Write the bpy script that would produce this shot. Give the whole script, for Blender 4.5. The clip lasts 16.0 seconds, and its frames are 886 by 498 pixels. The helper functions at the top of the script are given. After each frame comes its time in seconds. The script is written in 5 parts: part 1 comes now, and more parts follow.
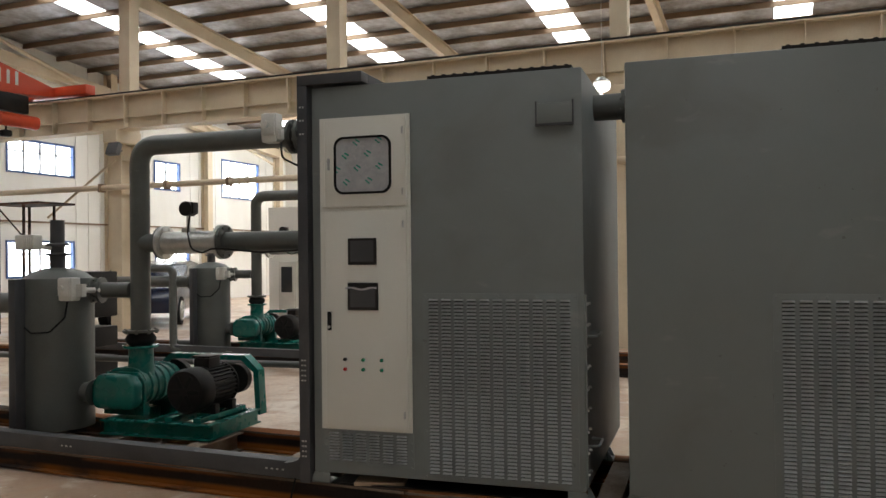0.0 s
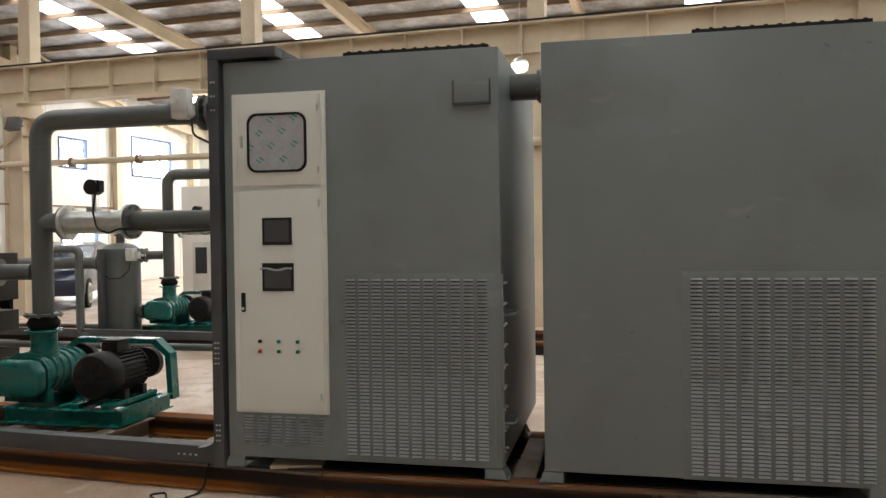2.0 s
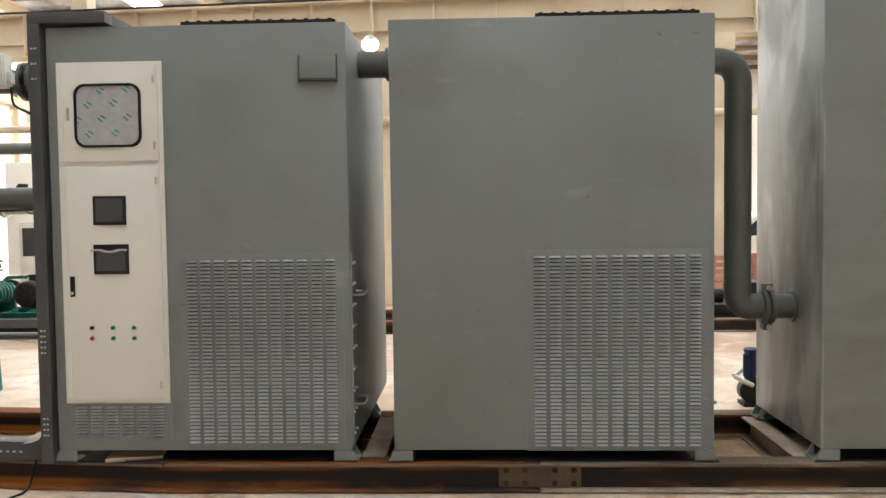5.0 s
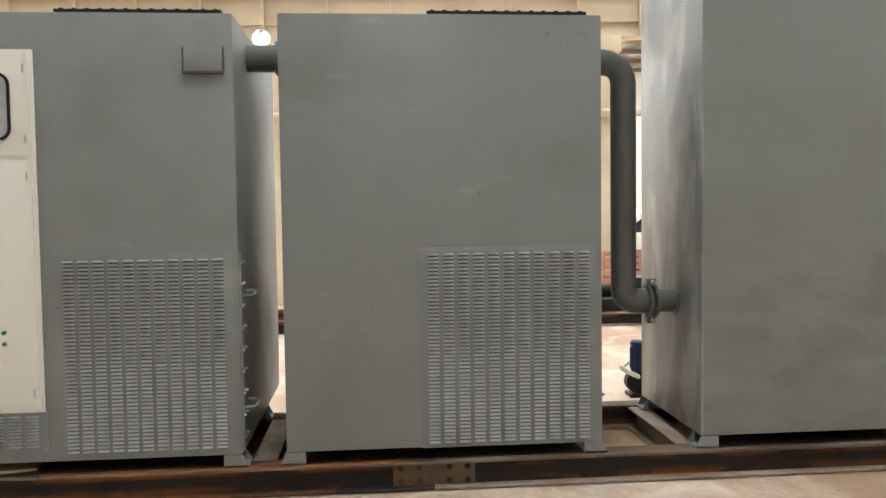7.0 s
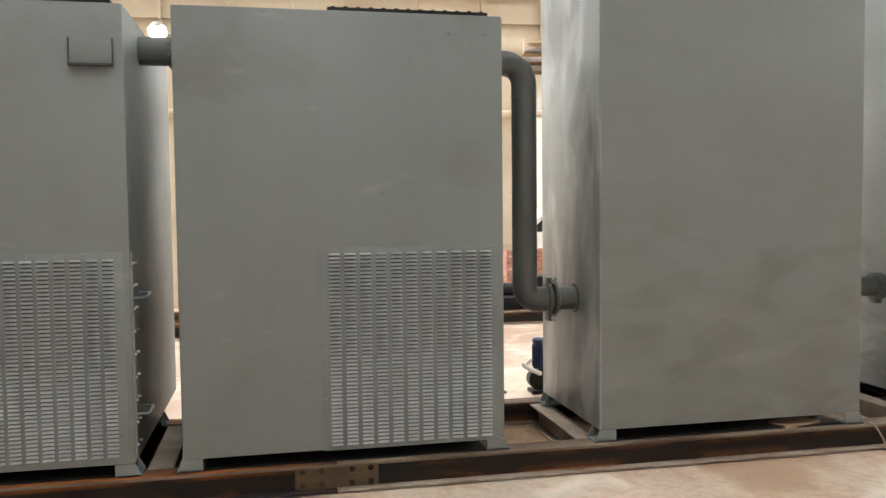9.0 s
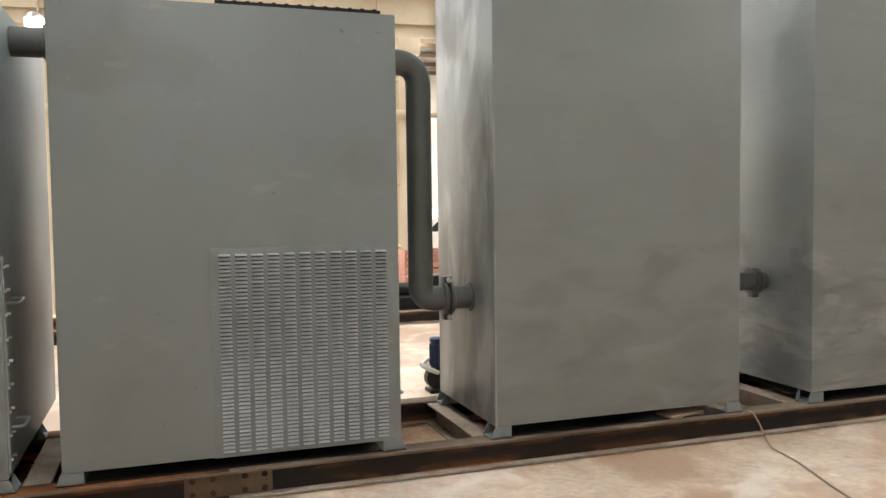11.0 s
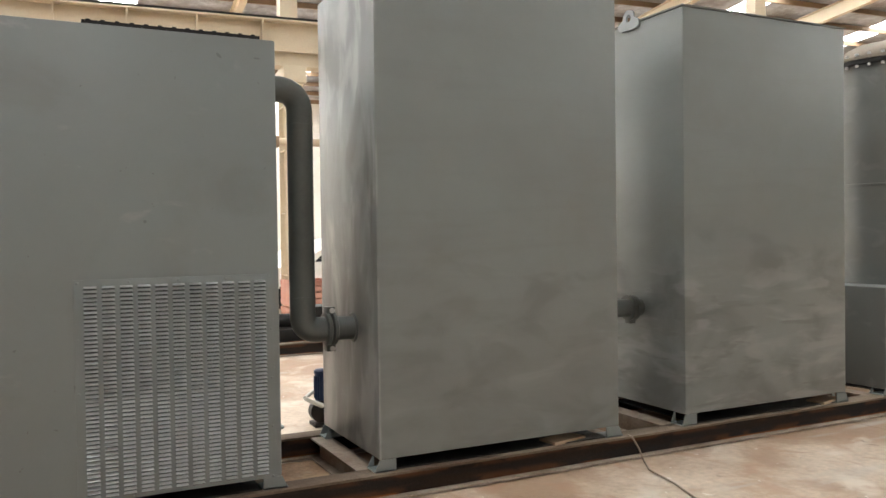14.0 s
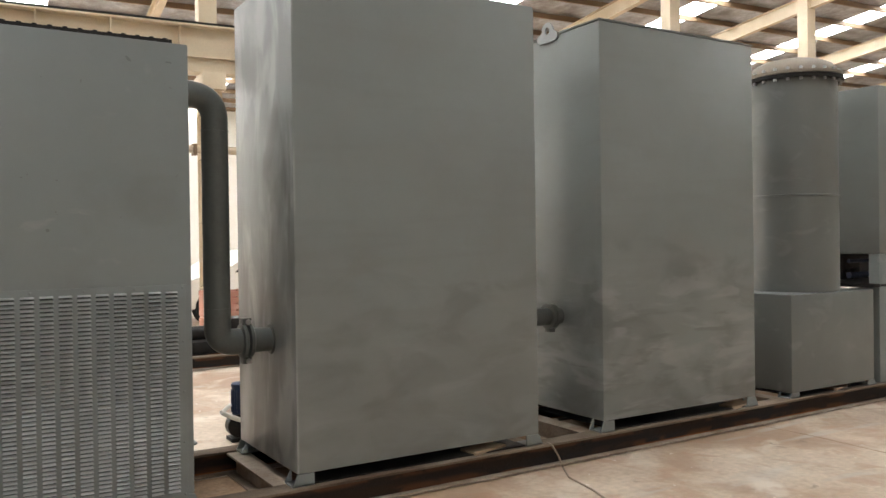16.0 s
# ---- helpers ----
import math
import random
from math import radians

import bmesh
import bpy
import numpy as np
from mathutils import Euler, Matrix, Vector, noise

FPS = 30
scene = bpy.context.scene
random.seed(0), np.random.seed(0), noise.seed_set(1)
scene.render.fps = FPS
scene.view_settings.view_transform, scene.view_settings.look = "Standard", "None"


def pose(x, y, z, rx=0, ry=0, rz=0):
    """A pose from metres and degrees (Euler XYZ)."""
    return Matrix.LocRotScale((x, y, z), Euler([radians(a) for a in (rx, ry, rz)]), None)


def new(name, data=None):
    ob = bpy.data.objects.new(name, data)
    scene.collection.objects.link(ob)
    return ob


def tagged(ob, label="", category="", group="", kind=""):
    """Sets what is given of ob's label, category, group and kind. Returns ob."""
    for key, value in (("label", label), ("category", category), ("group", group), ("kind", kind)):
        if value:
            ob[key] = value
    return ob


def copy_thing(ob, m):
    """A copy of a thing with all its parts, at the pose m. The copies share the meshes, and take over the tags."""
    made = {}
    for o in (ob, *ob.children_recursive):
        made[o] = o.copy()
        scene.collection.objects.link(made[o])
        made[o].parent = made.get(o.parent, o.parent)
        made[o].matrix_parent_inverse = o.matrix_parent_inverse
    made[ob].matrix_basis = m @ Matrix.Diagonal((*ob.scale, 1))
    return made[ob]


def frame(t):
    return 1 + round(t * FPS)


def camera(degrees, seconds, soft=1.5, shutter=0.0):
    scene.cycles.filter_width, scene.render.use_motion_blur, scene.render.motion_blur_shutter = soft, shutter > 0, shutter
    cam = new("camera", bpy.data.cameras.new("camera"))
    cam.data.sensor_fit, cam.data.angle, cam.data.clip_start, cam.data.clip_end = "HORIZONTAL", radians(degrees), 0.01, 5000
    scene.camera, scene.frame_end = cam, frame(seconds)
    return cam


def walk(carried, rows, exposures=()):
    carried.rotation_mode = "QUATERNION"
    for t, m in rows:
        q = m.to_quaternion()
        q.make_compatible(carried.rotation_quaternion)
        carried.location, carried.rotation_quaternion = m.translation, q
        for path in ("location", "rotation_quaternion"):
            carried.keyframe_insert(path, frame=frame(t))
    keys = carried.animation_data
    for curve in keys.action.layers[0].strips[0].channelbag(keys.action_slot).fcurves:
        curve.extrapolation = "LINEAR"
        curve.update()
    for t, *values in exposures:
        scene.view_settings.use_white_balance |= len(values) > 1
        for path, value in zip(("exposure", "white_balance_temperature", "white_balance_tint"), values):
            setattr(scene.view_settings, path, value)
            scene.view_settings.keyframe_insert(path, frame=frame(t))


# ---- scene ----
cam = camera(57.13, 16.0)
PATH = [
    (0.0, 0.414, -4.385, 1.553, 18.105, 0.435, -0.612),
    (0.5, 0.415, -4.377, 1.552, 16.719, -0.172, -0.587),
    (1.0, 0.417, -4.369, 1.552, 15.468, -0.474, -0.612),
    (1.5, 0.419, -4.362, 1.552, 14.020, -0.652, -0.624),
    (2.0, 0.421, -4.355, 1.551, 12.471, -1.042, -0.723),
    (2.5, 0.424, -4.347, 1.551, 10.751, -1.612, -0.724),
    (3.0, 0.427, -4.340, 1.550, 8.849, -2.056, -0.764),
    (3.5, 0.430, -4.333, 1.550, 7.271, -2.240, -0.722),
    (4.0, 0.434, -4.327, 1.549, 5.528, -2.367, -0.738),
    (6.5, 0.457, -4.295, 1.547, -3.086, -2.804, -0.702),
    (7.0, 0.463, -4.290, 1.546, -5.085, -2.831, -0.760),
    (7.5, 0.468, -4.284, 1.545, -6.790, -2.835, -0.763),
    (8.0, 0.474, -4.279, 1.545, -8.361, -2.849, -0.724),
    (8.5, 0.481, -4.273, 1.544, -10.258, -2.884, -0.707),
    (9.0, 0.488, -4.268, 1.543, -11.655, -2.924, -0.639),
    (11.5, 0.526, -4.245, 1.539, -20.338, -2.860, -0.745),
    (12.0, 0.535, -4.241, 1.539, -21.629, -2.630, -0.739),
    (12.5, 0.544, -4.237, 1.538, -22.775, -2.351, -0.827),
    (13.0, 0.553, -4.233, 1.537, -23.925, -1.982, -0.774),
    (13.5, 0.563, -4.230, 1.536, -25.181, -1.520, -0.748),
    (14.0, 0.572, -4.226, 1.535, -26.428, -1.018, -0.782),
    (14.5, 0.583, -4.223, 1.534, -27.809, -0.755, -0.778),
    (15.0, 0.593, -4.220, 1.533, -29.165, -0.555, -0.753),
    (15.5, 0.604, -4.217, 1.532, -30.381, -0.434, -0.762),
    (16.0, 0.615, -4.214, 1.531, -31.674, -0.380, -0.809),
]
EXPOSURES = [(0.0, -1.98), (2.0, -1.46), (4.0, -0.88), (6.5, -0.54), (9.0, -0.48), (12.5, -0.55), (14.0, -0.70), (16.0, -0.88)]
walk(cam, [(t, pose(x, y, z, 90 + pitch, -lean, yaw)) for t, x, y, z, yaw, pitch, lean in PATH], EXPOSURES)

# world: pale overcast daylight outside the hall
world = bpy.data.worlds.new("sky")
scene.world = world
world.use_nodes = True
wn = world.node_tree
sky = wn.nodes.new("ShaderNodeTexSky")
sky.sky_type = "NISHITA"
sky.sun_disc = False
sky.sun_elevation, sky.sun_rotation = radians(50), radians(150)
wn.nodes["Background"].inputs[1].default_value = 0.12
wn.links.new(sky.outputs[0], wn.nodes["Background"].inputs[0])
sun_data = bpy.data.lights.new("sun", "SUN")
sun_data.energy, sun_data.angle, sun_data.color = 1.0, radians(12), (1.0, 0.96, 0.9)
sun = new("sun", sun_data)
sun.matrix_world = pose(0, 0, 30, 40, 0, 150)

SKYLIGHT = 25.0
WINDOW = 32.0


# ---- materials ----
def material(name, base, rough=0.5, metal=0.0, second=None, scale=3.0, amount=0.5, grain=60.0, bump=0.1, detail=0.06,
             stretch=(1, 1, 1), spread=(0.35, 0.65), vary=0.0):
    """Painted or raw surface: base colour broken by a second one in broad patches, fine grain and a small relief."""
    m = bpy.data.materials.new(name)
    m.use_nodes = True
    nt = m.node_tree
    n, l = nt.nodes, nt.links
    b = n["Principled BSDF"]
    co = n.new("ShaderNodeTexCoord")
    mp = n.new("ShaderNodeMapping")
    mp.inputs["Scale"].default_value = stretch
    l.new(co.outputs["Object"], mp.inputs["Vector"])
    big = n.new("ShaderNodeTexNoise")
    big.inputs["Scale"].default_value, big.inputs["Detail"].default_value, big.inputs["Roughness"].default_value = scale, 6, 0.6
    l.new(mp.outputs[0], big.inputs["Vector"])
    ramp = n.new("ShaderNodeMapRange")
    ramp.inputs["From Min"].default_value, ramp.inputs["From Max"].default_value = spread
    ramp.inputs["To Max"].default_value = amount
    l.new(big.outputs[0], ramp.inputs["Value"])
    mix = n.new("ShaderNodeMix")
    mix.data_type = "RGBA"
    mix.inputs["A"].default_value = (*base, 1)
    mix.inputs["B"].default_value = (*(second or [c * 0.75 for c in base]), 1)
    l.new(ramp.outputs[0], mix.inputs["Factor"])
    fine = n.new("ShaderNodeTexNoise")
    fine.inputs["Scale"].default_value, fine.inputs["Detail"].default_value = grain, 4
    l.new(co.outputs["Object"], fine.inputs["Vector"])
    fr = n.new("ShaderNodeMapRange")
    fr.inputs["To Min"].default_value, fr.inputs["To Max"].default_value = 1 - detail * 2, 1 + detail * 2
    l.new(fine.outputs[0], fr.inputs["Value"])
    shade = n.new("ShaderNodeVectorMath")
    shade.operation = "SCALE"
    l.new(mix.outputs["Result"], shade.inputs[0])
    l.new(fr.outputs[0], shade.inputs["Scale"])
    out = shade.outputs[0]
    if vary:
        info = n.new("ShaderNodeObjectInfo")
        vr = n.new("ShaderNodeMapRange")
        vr.inputs["To Min"].default_value, vr.inputs["To Max"].default_value = 1 - vary, 1 + vary
        l.new(info.outputs["Random"], vr.inputs["Value"])
        v2 = n.new("ShaderNodeVectorMath")
        v2.operation = "SCALE"
        l.new(out, v2.inputs[0])
        l.new(vr.outputs[0], v2.inputs["Scale"])
        out = v2.outputs[0]
    l.new(out, b.inputs["Base Color"])
    rr = n.new("ShaderNodeMapRange")
    rr.inputs["To Min"].default_value, rr.inputs["To Max"].default_value = max(rough - 0.1, 0.03), min(rough + 0.12, 1)
    l.new(big.outputs[0], rr.inputs["Value"])
    l.new(rr.outputs[0], b.inputs["Roughness"])
    b.inputs["Metallic"].default_value = metal
    if bump:
        bp = n.new("ShaderNodeBump")
        bp.inputs["Strength"].default_value, bp.inputs["Distance"].default_value = bump, 0.01
        l.new(fine.outputs[0], bp.inputs["Height"])
        l.new(bp.outputs[0], b.inputs["Normal"])
    return m


def glowing(name, colour, strength):
    """Translucent daylight sheet or pane that passes the sky's light."""
    m = bpy.data.materials.new(name)
    m.use_nodes = True
    b = m.node_tree.nodes["Principled BSDF"]
    b.inputs["Base Color"].default_value = (0.8, 0.8, 0.8, 1)
    b.inputs["Emission Color"].default_value = (*colour, 1)
    b.inputs["Emission Strength"].default_value = strength
    return m




def layered(m, colour, scale, stretch, spread, amount, lift=None, detail=5, axis="Z"):
    """Lays one more broken layer of colour over a material; lift: a height below which it is found."""
    nt = m.node_tree
    n, l = nt.nodes, nt.links
    b = n["Principled BSDF"]
    co = n.new("ShaderNodeTexCoord")
    mp = n.new("ShaderNodeMapping")
    mp.inputs["Scale"].default_value = stretch
    mp.inputs["Location"].default_value = (scale * 3.1, scale * 1.7, scale * 0.9)
    l.new(co.outputs["Object"], mp.inputs["Vector"])
    tex = n.new("ShaderNodeTexNoise")
    tex.inputs["Scale"].default_value, tex.inputs["Detail"].default_value, tex.inputs["Distortion"].default_value = scale, detail, 0.6
    l.new(mp.outputs[0], tex.inputs["Vector"])
    mr = n.new("ShaderNodeMapRange")
    mr.interpolation_type = "SMOOTHSTEP"
    mr.inputs["From Min"].default_value, mr.inputs["From Max"].default_value = spread
    mr.inputs["To Max"].default_value = amount
    l.new(tex.outputs[0], mr.inputs["Value"])
    fac = mr.outputs[0]
    if lift:
        sep = n.new("ShaderNodeSeparateXYZ")
        l.new(co.outputs["Object"], sep.inputs[0])
        zr = n.new("ShaderNodeMapRange")
        zr.interpolation_type = "SMOOTHSTEP"
        zr.inputs["From Min"].default_value, zr.inputs["From Max"].default_value = lift
        l.new(sep.outputs[axis], zr.inputs["Value"])
        mul = n.new("ShaderNodeMath")
        mul.operation = "MULTIPLY"
        l.new(fac, mul.inputs[0])
        l.new(zr.outputs[0], mul.inputs[1])
        fac = mul.outputs[0]
    mix = n.new("ShaderNodeMix")
    mix.data_type = "RGBA"
    l.new(b.inputs["Base Color"].links[0].from_socket, mix.inputs["A"])
    mix.inputs["B"].default_value = (*colour, 1)
    l.new(fac, mix.inputs["Factor"])
    l.new(mix.outputs["Result"], b.inputs["Base Color"])
    return m


GREY = material("grey_enamel", (0.186, 0.206, 0.204), 0.36, second=(0.166, 0.180, 0.176), scale=1.0, amount=0.7, grain=180, bump=0.03, detail=0.02)
layered(GREY, (0.135, 0.137, 0.123), 1.5, (1, 1, 1.3), (0.54, 0.76), 0.5)
layered(GREY, (0.27, 0.27, 0.26), 7.0, (0.5, 1, 1), (0.64, 0.74), 0.4)
layered(GREY, (0.09, 0.088, 0.08), 24.0, (1, 1, 1), (0.765, 0.79), 0.5, detail=1)
GREY_WORN = material("grey_enamel_scuffed", (0.192, 0.209, 0.204), 0.35, second=(0.172, 0.181, 0.172), scale=0.9, amount=0.8, grain=150, bump=0.04, detail=0.02, spread=(0.4, 0.65))
layered(GREY_WORN, (0.29, 0.295, 0.285), 1.7, (1.2, 1.2, 3.2), (0.50, 0.70), 0.5, (1.6, 0.8))
layered(GREY_WORN, (0.11, 0.115, 0.11), 1.5, (1.2, 1.2, 1.6), (0.42, 0.66), 0.7, (1.75, 1.25))
layered(GREY_WORN, (0.25, 0.26, 0.255), 1.9, (1.0, 1.0, 4.0), (0.50, 0.64), 0.7, (1.45, 1.05), detail=3)
layered(GREY_WORN, (0.12, 0.125, 0.12), 2.6, (0.9, 0.9, 4.5), (0.54, 0.68), 0.55, (1.4, 0.9), detail=3)
layered(GREY_WORN, (0.165, 0.17, 0.165), 2.6, (0.35, 1, 3.5), (0.50, 0.80), 0.4)
layered(GREY_WORN, (0.16, 0.15, 0.12), 1.3, (1, 1, 1), (0.60, 0.78), 0.4)
GREY_SOOT = material("grey_enamel_sooty", (0.186, 0.206, 0.204), 0.5, second=(0.166, 0.180, 0.176), scale=1.0, amount=0.7, grain=180, bump=0.03, detail=0.02)
layered(GREY_SOOT, (0.135, 0.14, 0.13), 1.9, (1, 1, 1.2), (0.46, 0.74), 0.45)
layered(GREY_SOOT, (0.27, 0.27, 0.26), 7.0, (0.5, 1, 1), (0.64, 0.74), 0.4)
GREY_SCUFF_SHEEN = material("grey_enamel_rubbed_sheen", (0.192, 0.209, 0.204), 0.35, second=(0.172, 0.181, 0.172), scale=0.9, amount=0.8, grain=150, bump=0.04, detail=0.02, spread=(0.4, 0.65))
layered(GREY_SCUFF_SHEEN, (0.25, 0.265, 0.262), 1.7, (1.2, 1.2, 3.2), (0.52, 0.74), 0.4, (1.5, 0.8))
layered(GREY_SCUFF_SHEEN, (0.13, 0.135, 0.128), 1.6, (1.3, 1.3, 3.0), (0.44, 0.72), 0.65, (1.6, 1.2))
layered(GREY_SCUFF_SHEEN, (0.165, 0.17, 0.165), 2.2, (0.3, 1, 3.5), (0.48, 0.80), 0.45)
layered(GREY_SCUFF_SHEEN, (0.16, 0.15, 0.12), 1.3, (1, 1, 1), (0.60, 0.78), 0.4)
# whitish sheen of the left side put into the colour, broken by darker patches
layered(GREY_SCUFF_SHEEN, (0.36, 0.365, 0.36), 2.6, (1, 1.6, 0.7), (0.42, 0.66), 0.85, (2.275, 2.262), axis="X")
layered(GREY_SCUFF_SHEEN, (0.12, 0.12, 0.115), 1.8, (1, 1.6, 0.5), (0.50, 0.64), 0.8, (2.275, 2.262), axis="X")
# cabinet grey brightened for the light on the louvre hoods; the lug shares it
BRIGHTENED_GREY = material("grey_enamel_brightened", (0.34, 0.355, 0.35), 0.5, grain=180, bump=0.03, detail=0.02)
FRAME_GREY = material("dark_grey_enamel", (0.045, 0.047, 0.052), 0.45, second=(0.085, 0.085, 0.088), scale=4, amount=0.5, bump=0.05)
PIPE = material("pipe_grey_enamel", (0.098, 0.104, 0.096), 0.38, second=(0.072, 0.075, 0.068), scale=3, amount=0.6, bump=0.05)
CREAM_PANEL = material("cream_powder_coat", (0.69, 0.68, 0.625), 0.42, second=(0.63, 0.62, 0.56), scale=1.5, amount=0.5, grain=400, bump=0.05, detail=0.015)
CREAM_STEEL = material("cream_painted_steel", (0.68, 0.585, 0.435), 0.5, second=(0.55, 0.44, 0.30), scale=1.2, amount=0.6, bump=0.05)
PURLIN = material("brown_primed_steel", (0.26, 0.175, 0.105), 0.6, second=(0.15, 0.10, 0.065), scale=1, amount=0.6)
RUST = material("rusted_steel", (0.020, 0.020, 0.022), 0.75, second=(0.036, 0.022, 0.015), scale=2.0, amount=0.9, grain=90, bump=0.2, detail=0.2, stretch=(0.6, 1, 3))
layered(RUST, (0.13, 0.055, 0.025), 3.0, (0.8, 1, 2), (0.48, 0.62), 0.7, (0.12, 0.085))
layered(RUST, (0.13, 0.055, 0.025), 3.0, (0.8, 1, 2), (0.48, 0.62), 0.7, (0.14, 0.165))
RUST_DULL = RUST.copy()
RUST_DULL.name = "dull_rusted_steel"
layered(RUST, (0.34, 0.115, 0.018), 1.3, (0.5, 1, 1), (0.44, 0.58), 0.75, (0.112, 0.086))
layered(RUST, (0.28, 0.09, 0.018), 1.7, (0.5, 1, 1), (0.46, 0.58), 0.7, (0.148, 0.165))
layered(RUST_DULL, (0.30, 0.11, 0.03), 2.5, (0.4, 1, 1), (0.44, 0.54), 0.8, (0.080, 0.068))
layered(RUST, (0.36, 0.12, 0.03), 9.0, (1, 1, 0.15), (0.68, 0.74), 0.8)
FLANGE_DUST = material("dusty_dark_steel", (0.20, 0.155, 0.115), 0.8, second=(0.085, 0.055, 0.038), scale=3, amount=0.9, bump=0.2, detail=0.15, stretch=(0.4, 1, 1))
MUD_STEEL = material("dusty_steel", (0.36, 0.30, 0.245), 0.75, second=(0.19, 0.135, 0.095), scale=4, amount=0.8, bump=0.2, detail=0.15)
BROWN_PLATE = material("brown_steel_plate", (0.075, 0.054, 0.034), 0.6, second=(0.17, 0.10, 0.045), scale=7, amount=0.7, bump=0.15, detail=0.12)
TANK_GREY = material("grey_enamel_tank", (0.150, 0.160, 0.152), 0.38, second=(0.12, 0.125, 0.115), scale=1.3, amount=0.7, grain=150, bump=0.04, detail=0.02)
layered(TANK_GREY, (0.20, 0.205, 0.195), 3.0, (1.2, 1.2, 2.0), (0.55, 0.70), 0.5)
DUSTY_LID = material("dusty_enamel", (0.27, 0.225, 0.18), 0.7, second=(0.18, 0.15, 0.12), scale=3, amount=0.7, bump=0.1)
TEAL = material("teal_enamel", (0.005, 0.15, 0.122), 0.26, second=(0.008, 0.075, 0.062), scale=5, amount=0.5, bump=0.05)
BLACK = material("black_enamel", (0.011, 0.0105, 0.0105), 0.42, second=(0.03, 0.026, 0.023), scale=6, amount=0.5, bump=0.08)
RUBBER = material("black_rubber", (0.012, 0.012, 0.012), 0.7, bump=0.1)
ZINC = material("galvanised_steel", (0.55, 0.55, 0.54), 0.35, 0.7, second=(0.4, 0.4, 0.4), scale=9, amount=0.6, bump=0.05)
ALUMINIUM = material("cast_aluminium", (0.66, 0.66, 0.63), 0.36, 0.7, second=(0.42, 0.42, 0.40), scale=8, amount=0.6, bump=0.08)
WHITE_BOX = material("white_plastic", (0.66, 0.65, 0.60), 0.45, bump=0.03)
DULL_WALL = material("dull_wall_panel", (0.42, 0.40, 0.36), 0.6, second=(0.36, 0.33, 0.28), scale=0.6, amount=0.6, bump=0.04)
WALL = material("white_wall_panel", (0.85, 0.845, 0.81), 0.6, second=(0.72, 0.69, 0.62), scale=0.6, amount=0.6, bump=0.04, stretch=(1, 1, 0.3))
ROOF = material("foil_roof_sheet", (0.50, 0.52, 0.56), 0.4, 0.5, second=(0.2, 0.18, 0.16), scale=1.6, amount=0.9, grain=9, bump=0.6, detail=0.2)
BLUE = material("blue_window_frame", (0.05, 0.11, 0.30), 0.4, bump=0.02)
ORANGE = material("orange_crane_enamel", (0.62, 0.07, 0.02), 0.4, second=(0.5, 0.05, 0.02), scale=2, amount=0.5, bump=0.03)
SCREEN = material("dark_glass_screen", (0.075, 0.075, 0.08), 0.2, bump=0.0, detail=0.0)
FILM = material("clear_film_over_glass", (0.42, 0.42, 0.43), 0.25, second=(0.34, 0.34, 0.36), scale=14, amount=0.8, grain=30, bump=0.15)
GREEN_PRINT = material("green_print", (0.02, 0.30, 0.22), 0.5, bump=0.0)
GREEN_LENS = material("green_lamp_lens", (0.01, 0.16, 0.09), 0.25, bump=0.0)
RED_LENS = material("red_lamp_lens", (0.45, 0.02, 0.02), 0.25, bump=0.0)
CAR_PAINT = material("dark_blue_car_paint", (0.012, 0.02, 0.05), 0.15, bump=0.0, detail=0.0)
PUMP_BLUE = material("navy_pump_enamel", (0.015, 0.03, 0.085), 0.4, bump=0.04)
YELLOW = material("yellow_label", (0.5, 0.42, 0.05), 0.5, bump=0.0)
SALMON = material("faded_red_paint", (0.42, 0.16, 0.11), 0.6, second=(0.5, 0.3, 0.22), scale=5, amount=0.7)
DARK_GLASS = material("dark_window_glass", (0.03, 0.035, 0.04), 0.08, bump=0.0, detail=0.0)
CARDBOARD = material("cardboard", (0.42, 0.30, 0.2), 0.8, bump=0.1)
PALE_BAR = material("pale_aluminium_bar", (0.42, 0.44, 0.47), 0.5, bump=0.0)
SCALE_DUST = material("rust_scale_dust", (0.36, 0.24, 0.15), 0.9, second=(0.17, 0.105, 0.065), scale=2.2, amount=0.9, grain=40, bump=0.4, detail=0.2)
layered(SCALE_DUST, (0.34, 0.26, 0.19), 3.0, (1, 1, 1), (0.54, 0.68), 0.7)
GLOW_ROOF = glowing("translucent_roof_sheet", (0.935, 0.97, 0.975), SKYLIGHT)
GLOW_PANE = glowing("daylit_window_pane", (0.95, 0.98, 1.0), WINDOW)
GLOW_LAMP = glowing("lamp_lens", (1.0, 0.95, 0.85), 12.0)


# dull, dry surfaces have little sheen
for dull in (BLACK, RUBBER, RUST, RUST_DULL, MUD_STEEL, FLANGE_DUST, SCALE_DUST):
    dull.node_tree.nodes["Principled BSDF"].inputs["Specular IOR Level"].default_value = 0.2


# ---- building helpers ----
def box(bm, x0, x1, y0, y1, z0, z1, bevel=0.0, m=None):
    """Adds a box; bevel rounds its edges."""
    t = Matrix.Translation(((x0 + x1) / 2, (y0 + y1) / 2, (z0 + z1) / 2)) @ Matrix.Diagonal((x1 - x0, y1 - y0, z1 - z0, 1))
    made = bmesh.ops.create_cube(bm, size=1, matrix=(m @ t) if m else t)
    if bevel:
        edges = list({e for v in made["verts"] for e in v.link_edges})
        bmesh.ops.bevel(bm, geom=edges, offset=bevel, segments=2, profile=0.6, affect="EDGES")
    return bm


